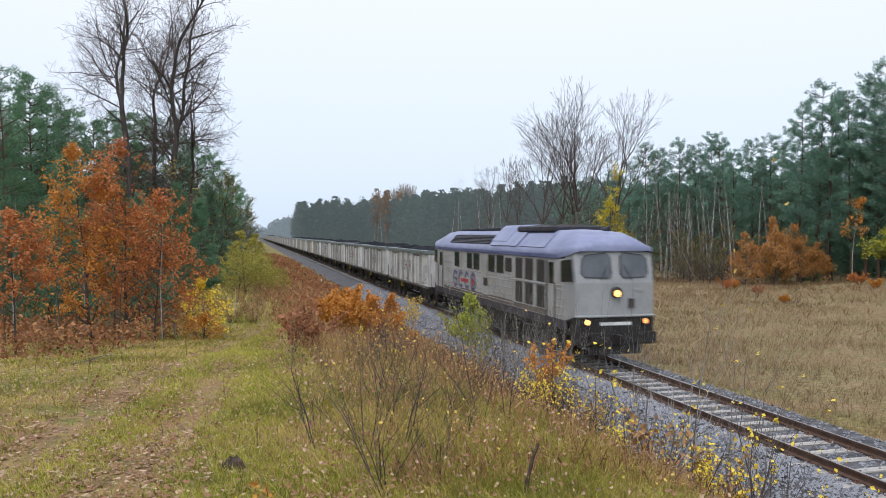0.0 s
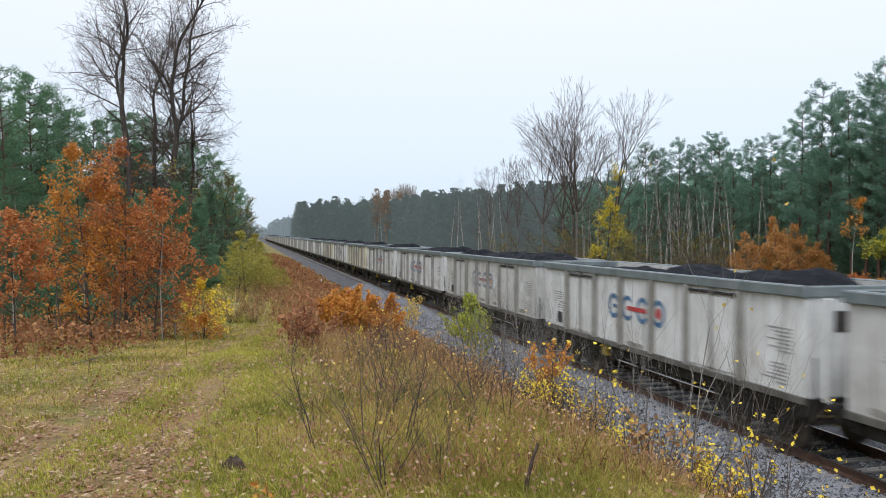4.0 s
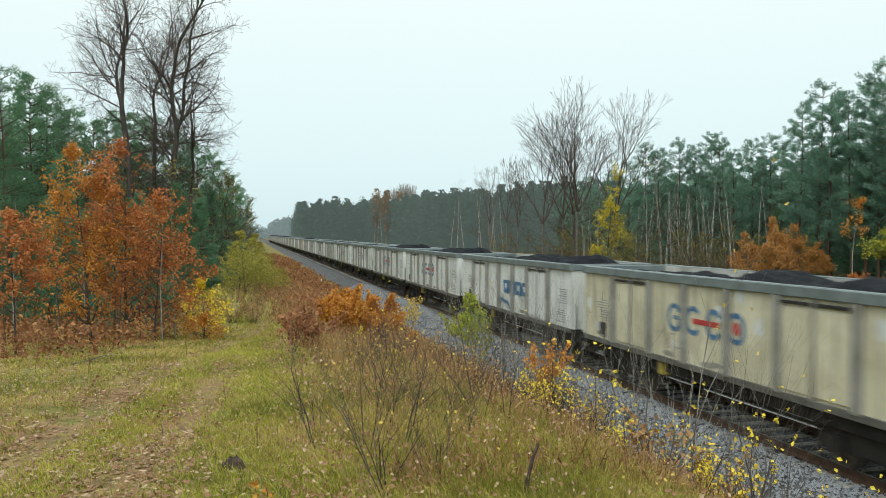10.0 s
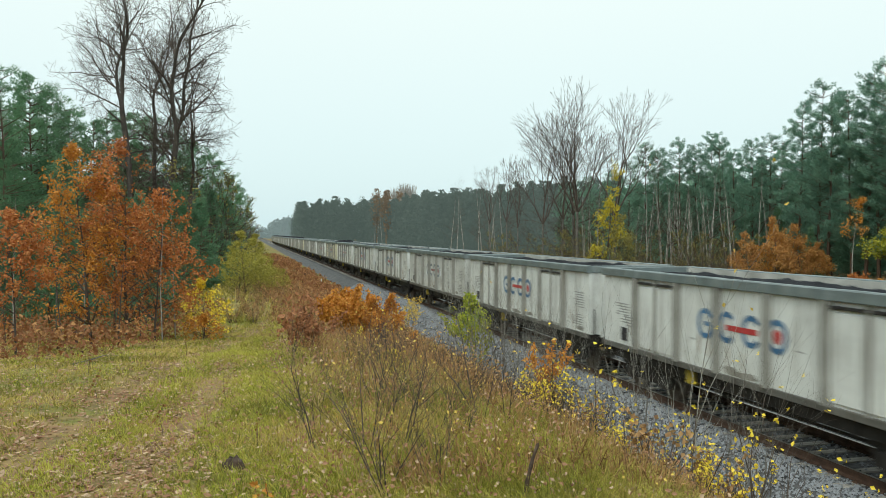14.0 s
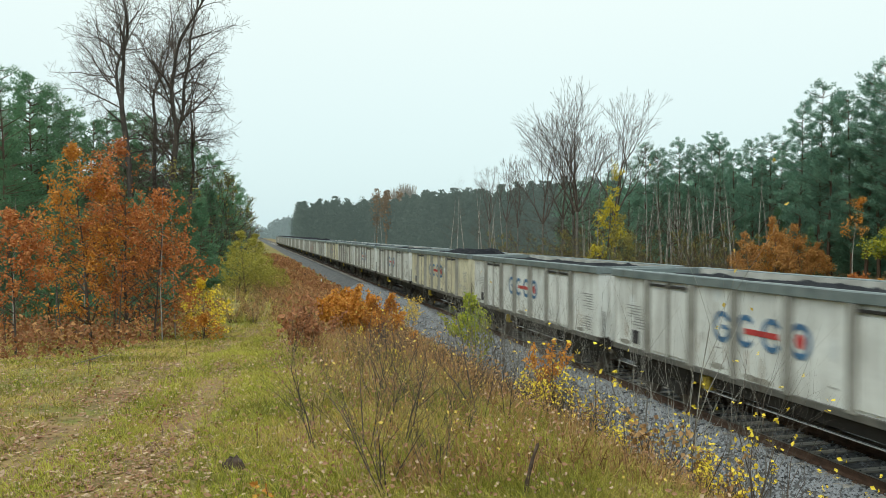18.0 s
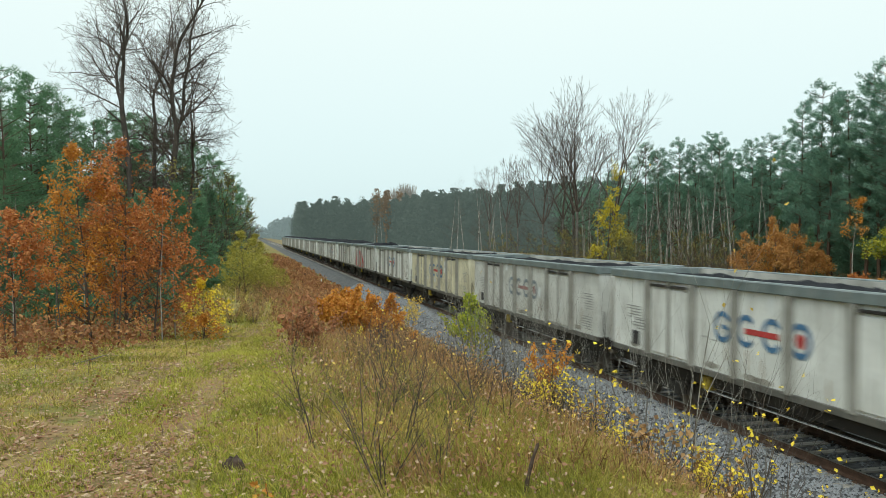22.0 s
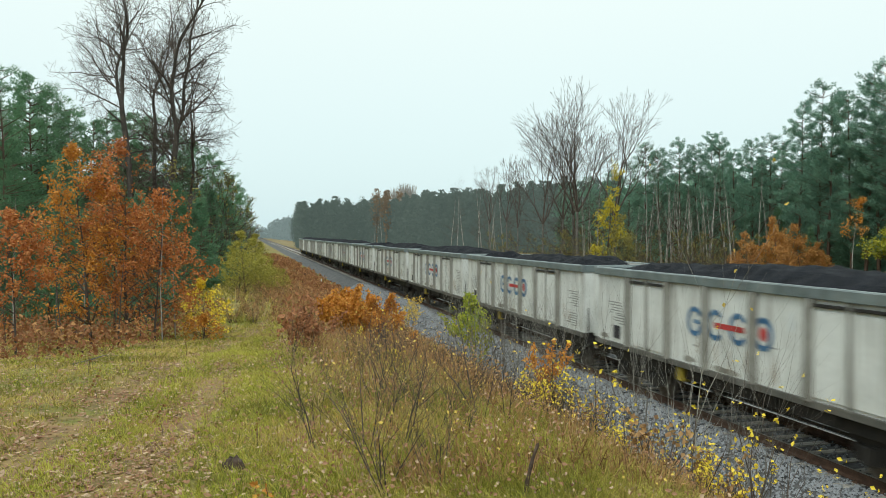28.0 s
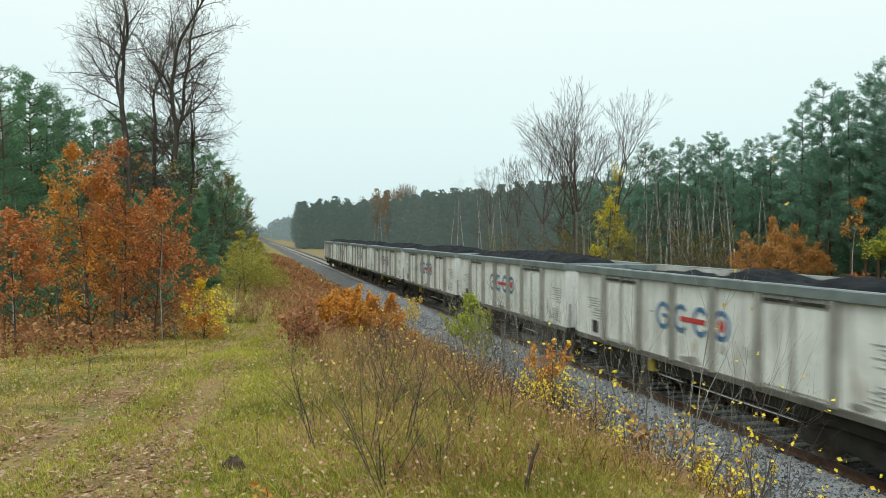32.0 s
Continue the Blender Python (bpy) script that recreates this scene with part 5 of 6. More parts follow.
    plant(spruces, [(-24.5, 47.3), (-22.0, 49.7), (-28.0, 47.8), (-25.7, 42.1), (-20.8, 46.5), (-23.4, 54.5), (-19.2, 52.5), (-18.0, 57.9), (-23.9, 36.8), (-16.6, 60.4)], rng, 0.66, 0.82)
    young = pine(66, 8.5, 0.03, "spruce", "young dark green spruce in the undergrowth", "young_spruce", 0.2, 0.24, 0.22, 32, "young spruces")
    plant([young], [(-21.3, 30.6), (-23.9, 29.2), (-18.6, 33.9), (-25.4, 32.6), (-17.3, 42.0), (-16.4, 49.3), (-20.7, 26.6), (46.3, 79.4), (39.5, 66.6), (43.9, 71.8), (50.7, 91.7), (38.4, 60.5)], rng, 0.6, 1.0)
    # the dark lower storey behind the oaks
    stand([(young, 8.5)], [(-26.5 + 12.2 * (i % 13) / 13 + rng.uniform(-0.5, 0.5), 27.5 + 4.6 * (i // 13) + rng.uniform(-1.6, 1.6), rng.uniform(2.6, 4.6)) for i in range(39)], rng)
    stand([(young, 8.5)], [(-15.2, 36.5, 4.6), (-14.5, 39.5, 4.2), (-14.9, 43.5, 5.2), (-14.2, 47.0, 5.6), (-15.6, 47.5, 6.6), (-14.4, 52.0, 6.4), (-13.9, 57.0, 6.8), (-13.8, 62.5, 7.0), (-13.2, 70.0, 7.4), (-12.9, 78.0, 7.2), (-16.6, 40.5, 5.4), (-17.8, 37.2, 5.0)], rng)


def far_woods():
    """Distant woods: the nearer belt in green needle, the belts past 150 m given a glow that stands in for mist."""
    rng = random.Random(77)

    # a crown material with an even glow added in place of mist
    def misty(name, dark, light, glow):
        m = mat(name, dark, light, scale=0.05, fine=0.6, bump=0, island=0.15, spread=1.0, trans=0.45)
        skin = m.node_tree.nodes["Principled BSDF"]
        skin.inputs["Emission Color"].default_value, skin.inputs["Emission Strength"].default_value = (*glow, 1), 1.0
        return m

    def crown(s, x, y, h, w, size=1.0, count=240, low=0.03):
        z0 = land(x, y)
        s.tube(Vector((x, y, z0)), Vector((x, y, z0 + h)), 0.25, 0.05, 3)
        humps = [(rng.uniform(0, math.tau), rng.uniform(0.1, 0.95), rng.uniform(0.75, 1.15)) for _ in range(9)]
        for _ in range(count):
            # leaves gather on rounded boughs, so that the outline is lobed
            a, f, k = rng.choice(humps)
            f = min(1.0, max(0.0, f + rng.gauss(0, 0.16)))
            round_off = math.sin(math.pi * (0.12 + 0.86 * f)) ** 0.6
            a += rng.gauss(0, 0.8)
            r = w * k * round_off * rng.random() ** 0.35
            c = Vector((x + r * math.cos(a), y + r * math.sin(a), z0 + h * (low + (0.98 - low) * f)))
            s.leaf(c, any_way(rng, 0.4), any_way(rng), rng.uniform(0.6, 1.3) * size, rng.uniform(0.5, 0.9) * size)
        for _ in range(count // 6):
            a, f = rng.uniform(0, math.tau), rng.random()
            r = w * 0.6 * math.sin(math.pi * (0.12 + 0.86 * f)) ** 0.6 * rng.random()
            s.leaf(Vector((x + r * math.cos(a), y + r * math.sin(a), z0 + h * (low + (0.92 - low) * f))), any_way(rng), any_way(rng), 2.6 * size, 2.2 * size)

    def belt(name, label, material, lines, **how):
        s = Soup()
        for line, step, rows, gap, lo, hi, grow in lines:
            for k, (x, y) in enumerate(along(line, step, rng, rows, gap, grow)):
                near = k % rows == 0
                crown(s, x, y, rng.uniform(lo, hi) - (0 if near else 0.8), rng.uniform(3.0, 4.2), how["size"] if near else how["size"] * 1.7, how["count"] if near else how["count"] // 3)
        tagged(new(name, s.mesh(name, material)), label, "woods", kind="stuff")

    belt("forest_depth", "deep ranks of pines behind the forest edges, with unseen light-blocking belts behind the camera", M["needles"], [
        ([(48.6, 18.4), (53.1, 56.4), (56.0, 94.4), (60.0, 156.3)], 4.5, 3, 5.0, 12.5, 15.0, 0.0),
        # two unseen belts added behind the camera to block low sky light
        ([(12.0, -60.0), (50.0, -25.0), (48.6, 18.4)][::-1], 5.5, 2, 5.0, 13.0, 16.0, 0.0),
        ([(-45.0, 5.0), (-40.0, -32.0), (-10.0, -58.0)], 5.5, 2, 5.0, 12.0, 15.0, 0.0),
        ([(-27.7, 229.0), (-27.0, 100.0), (-32.3, 48.9), (-45, 5)], 4.5, 3, 5.0, 8.5, 11.0, 0.0)], size=0.8, count=260)
    belt("backdrop_woods", "distant woods along the railway, mist put in as a glow", misty("mist_glow_far_crowns", (0.032, 0.045, 0.038), (0.072, 0.088, 0.072), (0.112, 0.142, 0.134)), [
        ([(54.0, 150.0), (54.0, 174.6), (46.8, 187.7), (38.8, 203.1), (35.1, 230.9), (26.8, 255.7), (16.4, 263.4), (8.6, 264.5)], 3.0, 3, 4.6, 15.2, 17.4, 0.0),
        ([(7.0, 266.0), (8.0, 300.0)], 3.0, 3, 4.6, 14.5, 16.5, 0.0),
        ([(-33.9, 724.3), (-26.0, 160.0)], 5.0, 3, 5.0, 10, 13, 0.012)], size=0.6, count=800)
    belt("backdrop_far_woods", "farthest woods, thick mist put in as a stronger glow", misty("thick_mist_glow_crowns", (0.05, 0.06, 0.058), (0.09, 0.10, 0.098), (0.27, 0.335, 0.345)), [
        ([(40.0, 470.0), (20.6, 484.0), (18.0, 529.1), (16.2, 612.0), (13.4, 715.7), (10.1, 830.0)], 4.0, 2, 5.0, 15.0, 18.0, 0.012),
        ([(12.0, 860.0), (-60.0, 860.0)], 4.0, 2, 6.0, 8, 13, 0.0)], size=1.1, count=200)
    # birches in thin rusty leaf, faintly glowing for mist, that stand out of the far woods
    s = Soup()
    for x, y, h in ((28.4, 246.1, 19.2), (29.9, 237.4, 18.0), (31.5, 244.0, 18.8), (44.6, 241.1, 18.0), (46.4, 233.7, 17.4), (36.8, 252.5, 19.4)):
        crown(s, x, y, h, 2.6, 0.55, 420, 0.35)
    tagged(new("backdrop_birches", s.mesh("backdrop_birches", misty("mist_glow_rusty_crowns", (0.13, 0.075, 0.035), (0.25, 0.16, 0.085), (0.065, 0.066, 0.06)))), "distant birches in thin rusty autumn leaf, with a faint mist glow", "woods", kind="stuff")
    # pale twigs, lightened further by a glow in place of mist
    pale = misty("mist_glow_pale_twigs", (0.22, 0.19, 0.16), (0.36, 0.32, 0.28), (0.12, 0.125, 0.12))
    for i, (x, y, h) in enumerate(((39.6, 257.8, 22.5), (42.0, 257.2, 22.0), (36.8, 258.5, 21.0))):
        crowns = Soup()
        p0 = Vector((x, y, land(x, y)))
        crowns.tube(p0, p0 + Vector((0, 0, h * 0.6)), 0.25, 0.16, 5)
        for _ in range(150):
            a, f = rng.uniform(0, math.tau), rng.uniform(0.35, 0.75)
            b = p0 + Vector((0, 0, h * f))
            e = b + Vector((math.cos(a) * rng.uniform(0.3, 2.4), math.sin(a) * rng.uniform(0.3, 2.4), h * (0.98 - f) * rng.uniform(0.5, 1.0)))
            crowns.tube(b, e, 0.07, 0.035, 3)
        tagged(new("backdrop_tree", crowns.mesh("backdrop_tree", pale)), "pale leafless tree above the far woods, mist put in as a glow", "tree", "far bare trees")


def broadleaves():
    """The oaks, birches and other leafy or leafless trees that stand singly."""
    rng = random.Random(9)
    oak = lambda seed, h, leaf, per, label, start=0.14, whip=0.165, chance=0.6, size=0.068, full=0.55: bare_tree("oak_tree", label, "tree", seed, h, h * 0.009, "bark", 0.0, 4, start, 2, (leaf, per, size, chance), "autumn oaks", whip, full=full)
    russet = "young oak in russet-orange autumn leaf"
    set_down(oak(1, 5.0, "gold_leaf", 5, "young oak in golden-orange autumn leaf", whip=0.14), -15.4, 21.6, 20)
    set_down(oak(2, 5.2, "oak_leaf", 5, russet), -14.55, 21.8, 80)
    set_down(oak(3, 3.7, "oak_leaf", 5, russet, whip=0.22), -13.85, 21.4, 150)
    set_down(oak(4, 4.2, "oak_leaf", 6, russet, 0.3), -15.1, 23.2, 210)
    set_down(oak(5, 2.75, "oak_leaf", 6, russet, 0.3, 0.2, size=0.062), -15.75, 16.2, 40)
    young = [bare_tree("young_tree", "thin pale leafless young tree among the oaks", "tree", 130 + i, h, 0.022, m, 0.03, 2, 0.35, 1, None, "young trees among the oaks", 0.18) for i, (h, m) in enumerate(((4.6, "pale_bark"), (5.2, "mist_grey_bark"), (3.8, "bark")))]
    plant(young, [(-17.2, 21.5), (-16.4, 22.3), (-15.8, 20.2), (-15.6, 22.7), (-14.2, 21.6), (-13.6, 21.0), (-14.5, 19.9), (-17.9, 20.6), (-16.9, 19.8), (-18.8, 21.9), (-13.4, 22.4), (-15.1, 23.6), (-19.4, 20.4), (-16.1, 24.4)], rng, 0.8, 1.1)
    # beyond the track
    fox = "bushy oak with orange-brown autumn leaves"
    for i, (x, y, h, leaf) in enumerate(((32.6, 62.0, 4.6, "fox_leaf"), (34.6, 60.6, 5.9, "fox_leaf"), (36.8, 59.8, 5.2, "fox_leaf"), (38.0, 59.6, 3.6, "fox_leaf"), (35.8, 62.2, 5.3, "gold_leaf"))):
        set_down(oak(40 + i, h * 0.92, leaf, 5, fox, 0.08, 0.27, 0.5, 0.13, 1.0), x, y, 70 * i)
    set_down(bare_tree("rowan_tree", "thin young tree with a tuft of orange leaves", "tree", 50, 6.2, 0.06, "pale_bark", 0, 3, 0.62, 1, ("gold_leaf", 3, 0.17, 0.8), "", 0.26), 37.8, 54.9)
    set_down(bare_tree("maple_shrub", "spreading shrub with yellow-green leaves", "tree", 51, 4.2, 0.05, "twig", 0, 4, 0.1, 2, ("lime_leaf", 5, 0.2, 0.8), "", 0.5), 39.0, 50.5)
    set_down(bare_tree("maple_tree", "slender maple with yellow leaves before the pines", "tree", 52, 10.2, 0.10, "bark", 0, 3, 0.22, 2, ("maple_leaf", 4, 0.19, 0.5), "", 0.15), 22.5, 70.0)
    set_down(bare_tree("maple_tree", "small maple with olive-yellow leaves", "tree", 53, 6.0, 0.07, "bark", 0, 3, 0.15, 2, ("olive_leaf", 3, 0.16, 0.45), "", 0.26), 23.3, 68.4)
    # tall bare trees by the path
    tall = "tall leafless tree with a wide twiggy crown"
    for i, (x, y, h, g, ln, fk, n) in enumerate(((-18.9, 54.8, 24.0, 0.25, -0.01, 0.50, 2), (-16.9, 54.3, 25.0, 0.26, 0.05, 0.42, 2), (-17.8, 56.5, 22.0, 0.17, 0.02, 0.52, 1), (-15.9, 56.0, 16.0, 0.14, 0.13, 0.5, 2))):
        set_down(limbed_tree(tall, 80 + i, h, g, fk, n, "tall bare trees", 0.16, lean=ln, sag=(0.035, 0.05, 0.035, 0.08)[i], wide=(0.19, 0.24, 0.19, 0.32)[i], thick=0.42, least=0.0075, crooked=0.19, fan=0.24), x, y, 0)
    set_down(bare_tree("bare_tree", "leafless tree beside the railway in the mist", "tree", 84, 13, 0.14, "bark", 0, 3, 0.3, 3, None, "", 0.3), -14.4, 95.3)
    # bare trees in the clearing
    for i, (px, py, h, g) in enumerate(((22.4, 76.4, 19.0, 0.20), (21.6, 78.5, 17.4, 0.15), (25.6, 74.0, 17.6, 0.18), (19.6, 79.1, 16.0, 0.14), (23.6, 79.9, 18.4, 0.16))):
        set_down(vase_tree("tall leafless grey tree with a rounded fan of twigs", 90 + i, h, g, 0.40, 6, 0.36, "bare trees in the clearing", 0.011, 3, 0.0, "mist_grey_bark"), px, py, 60 * i)
    for i, (px, py, h) in enumerate(((17.7, 85.7, 13.6), (16.4, 88.1, 13.2), (18.4, 84.0, 12.0))):
        set_down(vase_tree("slender pale leafless tree with thin upswept twigs", 97 + i, h, 0.10, 0.5, 5, 0.26, "bare trees in the clearing", 0.011, 2, 0.0, "mist_grey_bark"), px, py, 50 * i)
    birch = [bare_tree("birch_tree", "thin pale-trunked leafless birch", "tree", 110 + i, h, 0.10, "pale_bark", 0.02, 2, 0.4, 1, None, "pale birches", 0.2) for i, h in enumerate((11.5, 12.5, 10.5))]
    spots = []
    for i in range(34):
        t = rng.random()
        spots.append((21 + 20 * t + rng.uniform(-1, 1), 79 - 6.5 * t + rng.uniform(-3, 3)))
    for i in range(10):
        spots.append((16 + 9 * rng.random(), 104 + 12 * rng.random()))
    spots += [(30.7, 76.2), (32.5, 75.7), (32.5, 71.6), (33.1, 71.5), (33.6, 70.3), (33.5, 69.3), (33.4, 65.2), (32.6, 73.6), (30.2, 78.4), (32.2, 71.0), (33.9, 70.9)]
    plant(birch, spots + [(18.6, 185.4), (18.1, 187.4), (20.1, 186.4)], rng, 0.8, 1.15)
    # undergrowth at the forest edge beyond the track
    brush = [bare_tree("thicket_shrub", "tangled leafless olive-brown shrub", "shrub", 140 + i, h, 0.05, "twig", 0, 3, 0.10, 1, ("olive_leaf", 2, 0.11, 0.28), "thicket shrubs", 0.30, "twig", 0.5, 0.010) for i, h in enumerate((4.5, 3.6, 5.5))]
    spots = [(x + rng.uniform(-5, 1), y + rng.uniform(-3, 3)) for x, y in along([(35.1, 62.3), (41.9, 73.7), (46.7, 92.7), (53.0, 142.2)], 2.6, rng, 1, 1)]
    spots += [(16 + 22 * rng.random(), 79 + 22 * rng.random()) for _ in range(46)]
    spots += [(18 + 19 * t + rng.uniform(-1, 1), 74 - 8 * t + rng.uniform(-3.5, 3.5)) for t in (rng.random() for _ in range(60))]
    plant(brush, spots, rng, 0.7, 1.25)
    for i, (x, y, k) in enumerate(((-16.2, 49.5, 1.5), (-15.2, 51.0, 1.7), (-14.6, 54.5, 1.7), (-14.1, 59.0, 1.8), (-13.8, 64.0, 1.8), (-13.4, 70.0, 1.9), (-13.0, 77.0, 1.9), (-12.6, 86.0, 1.9), (-12.1, 97.0, 1.9), (-11.6, 110.0, 1.8), (-11.3, 104.0, 1.5))):
        put(brush[i % 3], x, y, 47 * i, k)
    # willows and bushes on the camera's side
    willow = lambda seed, h, label="rounded willow bush in yellow-green leaf": bare_tree("willow_bush", label, "bush", seed, h, 0.03, "twig", 0, 4, 0.06, 1, ("willow_leaf", 7, 0.085, 0.7), "willow bushes", 0.34)
    for i, (x, y, h) in enumerate(((-11.6, 42.3, 2.9), (-11.0, 45.2, 2.7), (-12.0, 46.6, 2.6), (-10.3, 43.0, 1.6), (-9.8, 40.8, 1.2), (-11.3, 53.6, 3.0), (-10.9, 41.0, 1.7), (-10.6, 60.0, 2.6))):
        if i == 0:
            bush = set_down(willow(160, 3.0), x, y)
        else:
            put(bush, x, y, 40 * i, h / 3.0)
    set_down(bare_tree("yellow_bush", "small bush with bright yellow leaves by the path", "bush", 170, 1.45, 0.02, "twig", 0, 3, 0.15, 1, ("bright_leaf", 4, 0.07, 0.6), "", 0.34), -12.65, 22.3)
    set_down(bare_tree("orange_bush", "small bush with orange leaves by the path", "bush", 171, 0.62, 0.02, "twig", 0, 3, 0.06, 1, ("gold_leaf", 4, 0.06, 0.6), "", 0.34), -12.6, 21.5)


make_forests()
far_woods()
broadleaves()
# ---- bank and foreground plants ----
def shrub(name, label, seed, height, stems, material="twig", leaves=None, group="", spread=0.25, depth=2, thick=0.0085, kids=2):
    """Several stems from one root, with side twigs; leaves: material, how many at a tip, size, chance."""
    rng = random.Random(seed)
    wood, tips = Soup(), []
    t = tagged(new(name), label, "shrub", group)
    for i in range(stems):
        a = rng.uniform(0, math.tau)
        way = Vector((math.cos(a) * spread, math.sin(a) * spread, 1)).normalized()
        branching(rng, wood, Vector((math.cos(a) * 0.006, math.sin(a) * 0.006, -0.05)), way, height * rng.uniform(0.6, 1.0), thick * rng.uniform(0.7, 1.2), depth, tips, 0.42 if kids < 3 else 0.6, 0.35, 4, kids, 0.62)
    part("stem", wood.mesh("stem", M[material]), None, t)
    if leaves:
        leaf, per, size, chance = leaves
        part("foliage", foliage(rng, tips, per, size, size * 0.9, chance=chance).mesh("foliage", M[leaf]), None, t)
    return t


def on_bank(rng, x0, x1, y0, y1):
    return rng.uniform(x0, x1), rng.uniform(y0, y1)


def make_shrubs():
    rng = random.Random(31)
    bare = [shrub("bare_shrub", "leafless brown sapling with thin forked twigs", 200 + i, h, n, leaves=("yellow_leaf", 1, 0.035, 0.05), group="bare saplings on the bank", spread=0.4, thick=0.0065, kids=3) for i, (h, n) in enumerate(((0.75, 3), (0.62, 4), (0.9, 2), (0.5, 4)))]
    spots = [(-10.54, 5.3), (-10.12, 5.5), (-10.9, 6.4), (-9.7, 6.2), (-10.25, 6.9), (-9.2, 6.6)]
    spots += [on_bank(rng, -10.6, -7.2, 6.0, 12) for _ in range(30)] + [on_bank(rng, -8.5, -5.5, 10, 20) for _ in range(40)]
    plant(bare, spots, rng, 0.7, 1.15)
    dark = [shrub("bare_shrub", "dark leafless sapling with upright forked stems", 210 + i, h, n, "twig", ("yellow_leaf", 1, 0.03, 0.05), "dark saplings on the bank", 0.45, 2, 0.0062, 2) for i, (h, n) in enumerate(((0.8, 3), (0.7, 4), (0.9, 3)))]
    spots = [(-10.55, 5.01), (-10.19, 5.09), (-10.57, 6.04), (-10.47, 8.66), (-9.36, 6.91), (-10.88, 6.83), (-9.69, 8.42), (-9.9, 6.5), (-10.2, 7.6), (-8.6, 7.9), (-9.0, 10.2), (-8.2, 11.8), (-10.0, 10.8), (-7.6, 9.4), (-8.9, 13.4), (-7.2, 12.8)]
    spots += [on_bank(rng, -10.6, -7.0, 6.5, 15) for _ in range(24)]
    plant(dark, spots, rng, 0.7, 1.1)
    yellow = [shrub("sapling", "thin sapling with a few yellow leaves", 220 + i, h, n, leaves=("bright_leaf", 2, 0.044, c), group="yellow-leaved saplings", spread=0.2, thick=0.007) for i, (h, n, c) in enumerate(((0.85, 3, 0.10), (0.7, 4, 0.11), (1.1, 2, 0.07), (0.55, 5, 0.14)))]
    spots = [on_bank(rng, -8.4, -4.8, 4.8, 8.8) for _ in range(66)] + [on_bank(rng, -8.4, -6.0, 7.5, 12) for _ in range(12)] + [on_bank(rng, -8.0, -5.5, 11, 17) for _ in range(10)] + [on_bank(rng, -9.8, -7.6, 8, 18) for _ in range(8)]
    plant(yellow, spots, rng, 0.75, 1.15)
    pale = [shrub("bare_shrub", "pale grey leafless sapling beside the ballast", 240 + i, h, n, "pale_bark" if i else "mist_grey_bark", group="bare saplings by the ballast", spread=0.18, thick=0.013) for i, (h, n) in enumerate(((2.9, 4), (2.4, 5)))]
    plant(pale, [(-3.5 + rng.uniform(-0.7, 0.4), y) for y in (17.2, 17.4, 19.5, 20.4, 21.2, 22.3, 23.0, 24.2, 25.0, 26.4, 27.5, 29.0, 18.3, 18.9, 20.0, 20.8, 21.7, 22.7, 23.6, 24.6, 25.7, 16.4, 15.3, 12.2, 13.4, 14.3, 11.4, 10.5)], rng, 0.8, 1.15)
    tall = shrub("sapling", "tall thin pale sapling with few leaves", 250, 2.3, 1, "pale_bark", ("yellow_leaf", 1, 0.05, 0.15), spread=0.03, thick=0.010, kids=2)
    set_down(tall, -6.97, 7.13, 30)
    set_down(shrub("sapling", "tall dark thin sapling without leaves", 251, 2.2, 1, "twig", None, spread=0.08, thick=0.012), -5.9, 7.4)
    for i, (x, y) in enumerate(((-5.5, 8.2), (-4.9, 8.8), (-5.2, 9.6), (-4.5, 8.0), (-4.7, 10.4), (-5.8, 9.0))):
        put(pale[i % 2], x, y, 70 * i, rng.uniform(0.26, 0.4))
    # leafy bushes
    set_down(shrub("orange_bush", "dense bush in orange autumn leaf", 260, 0.95, 14, leaves=("gold_leaf", 10, 0.085, 0.9), spread=0.8), -8.9, 19.6)
    set_down(shrub("orange_bush", "bush in rusty orange leaf", 261, 0.95, 12, leaves=("gold_leaf", 10, 0.085, 0.9), spread=0.8), -8.2, 19.9)
    set_down(shrub("orange_bush", "low bush in golden leaf", 262, 0.5, 8, leaves=("gold_leaf", 9, 0.05, 0.9), spread=0.7), -7.7, 18.6)
    set_down(shrub("russet_bush", "oak bush with red-brown leaves", 263, 0.72, 7, leaves=("brown_leaf", 3, 0.075, 0.5), spread=0.36), -10.75, 13.6)
    set_down(shrub("russet_bush", "oak bush with red-brown leaves", 264, 0.58, 6, leaves=("brown_leaf", 3, 0.075, 0.5), spread=0.36), -10.35, 14.2)
    set_down(bare_tree("lime_bush", "young tree in fresh yellow-green leaf by the ballast", "shrub", 265, 2.45, 0.022, "twig", 0.0, 4, 0.5, 1, ("fresh_leaf", 9, 0.115, 0.85), "", 0.28), -3.6, 28.0)
    set_down(shrub("lime_bush", "small yellow-green bush by the ballast", 266, 1.5, 5, leaves=("lime_leaf", 4, 0.10, 0.7), spread=0.3), -3.7, 26.4)
    set_down(shrub("orange_sapling", "sapling with bright orange leaves", 267, 1.2, 5, leaves=("gold_leaf", 7, 0.06, 0.8), spread=0.22), -6.3, 13.1)
    set_down(shrub("orange_sapling", "small sapling with orange oak leaves", 268, 0.2, 2, leaves=("gold_leaf", 1, 0.05, 0.7), spread=0.6, depth=1), -11.36, 5.25)
    set_down(shrub("yellow_sapling", "sapling with small yellow leaves by the ballast", 269, 1.3, 4, leaves=("yellow_leaf", 4, 0.08, 0.9), spread=0.3), -4.6, 34.2)
    rust = [shrub("russet_shrub", "low rust-brown shrub on the bank", 280 + i, h, 7, leaves=("weed", 2, 0.045, 0.8), group="rust-brown shrubs", spread=0.5, depth=1) for i, h in enumerate((0.6, 0.45))]
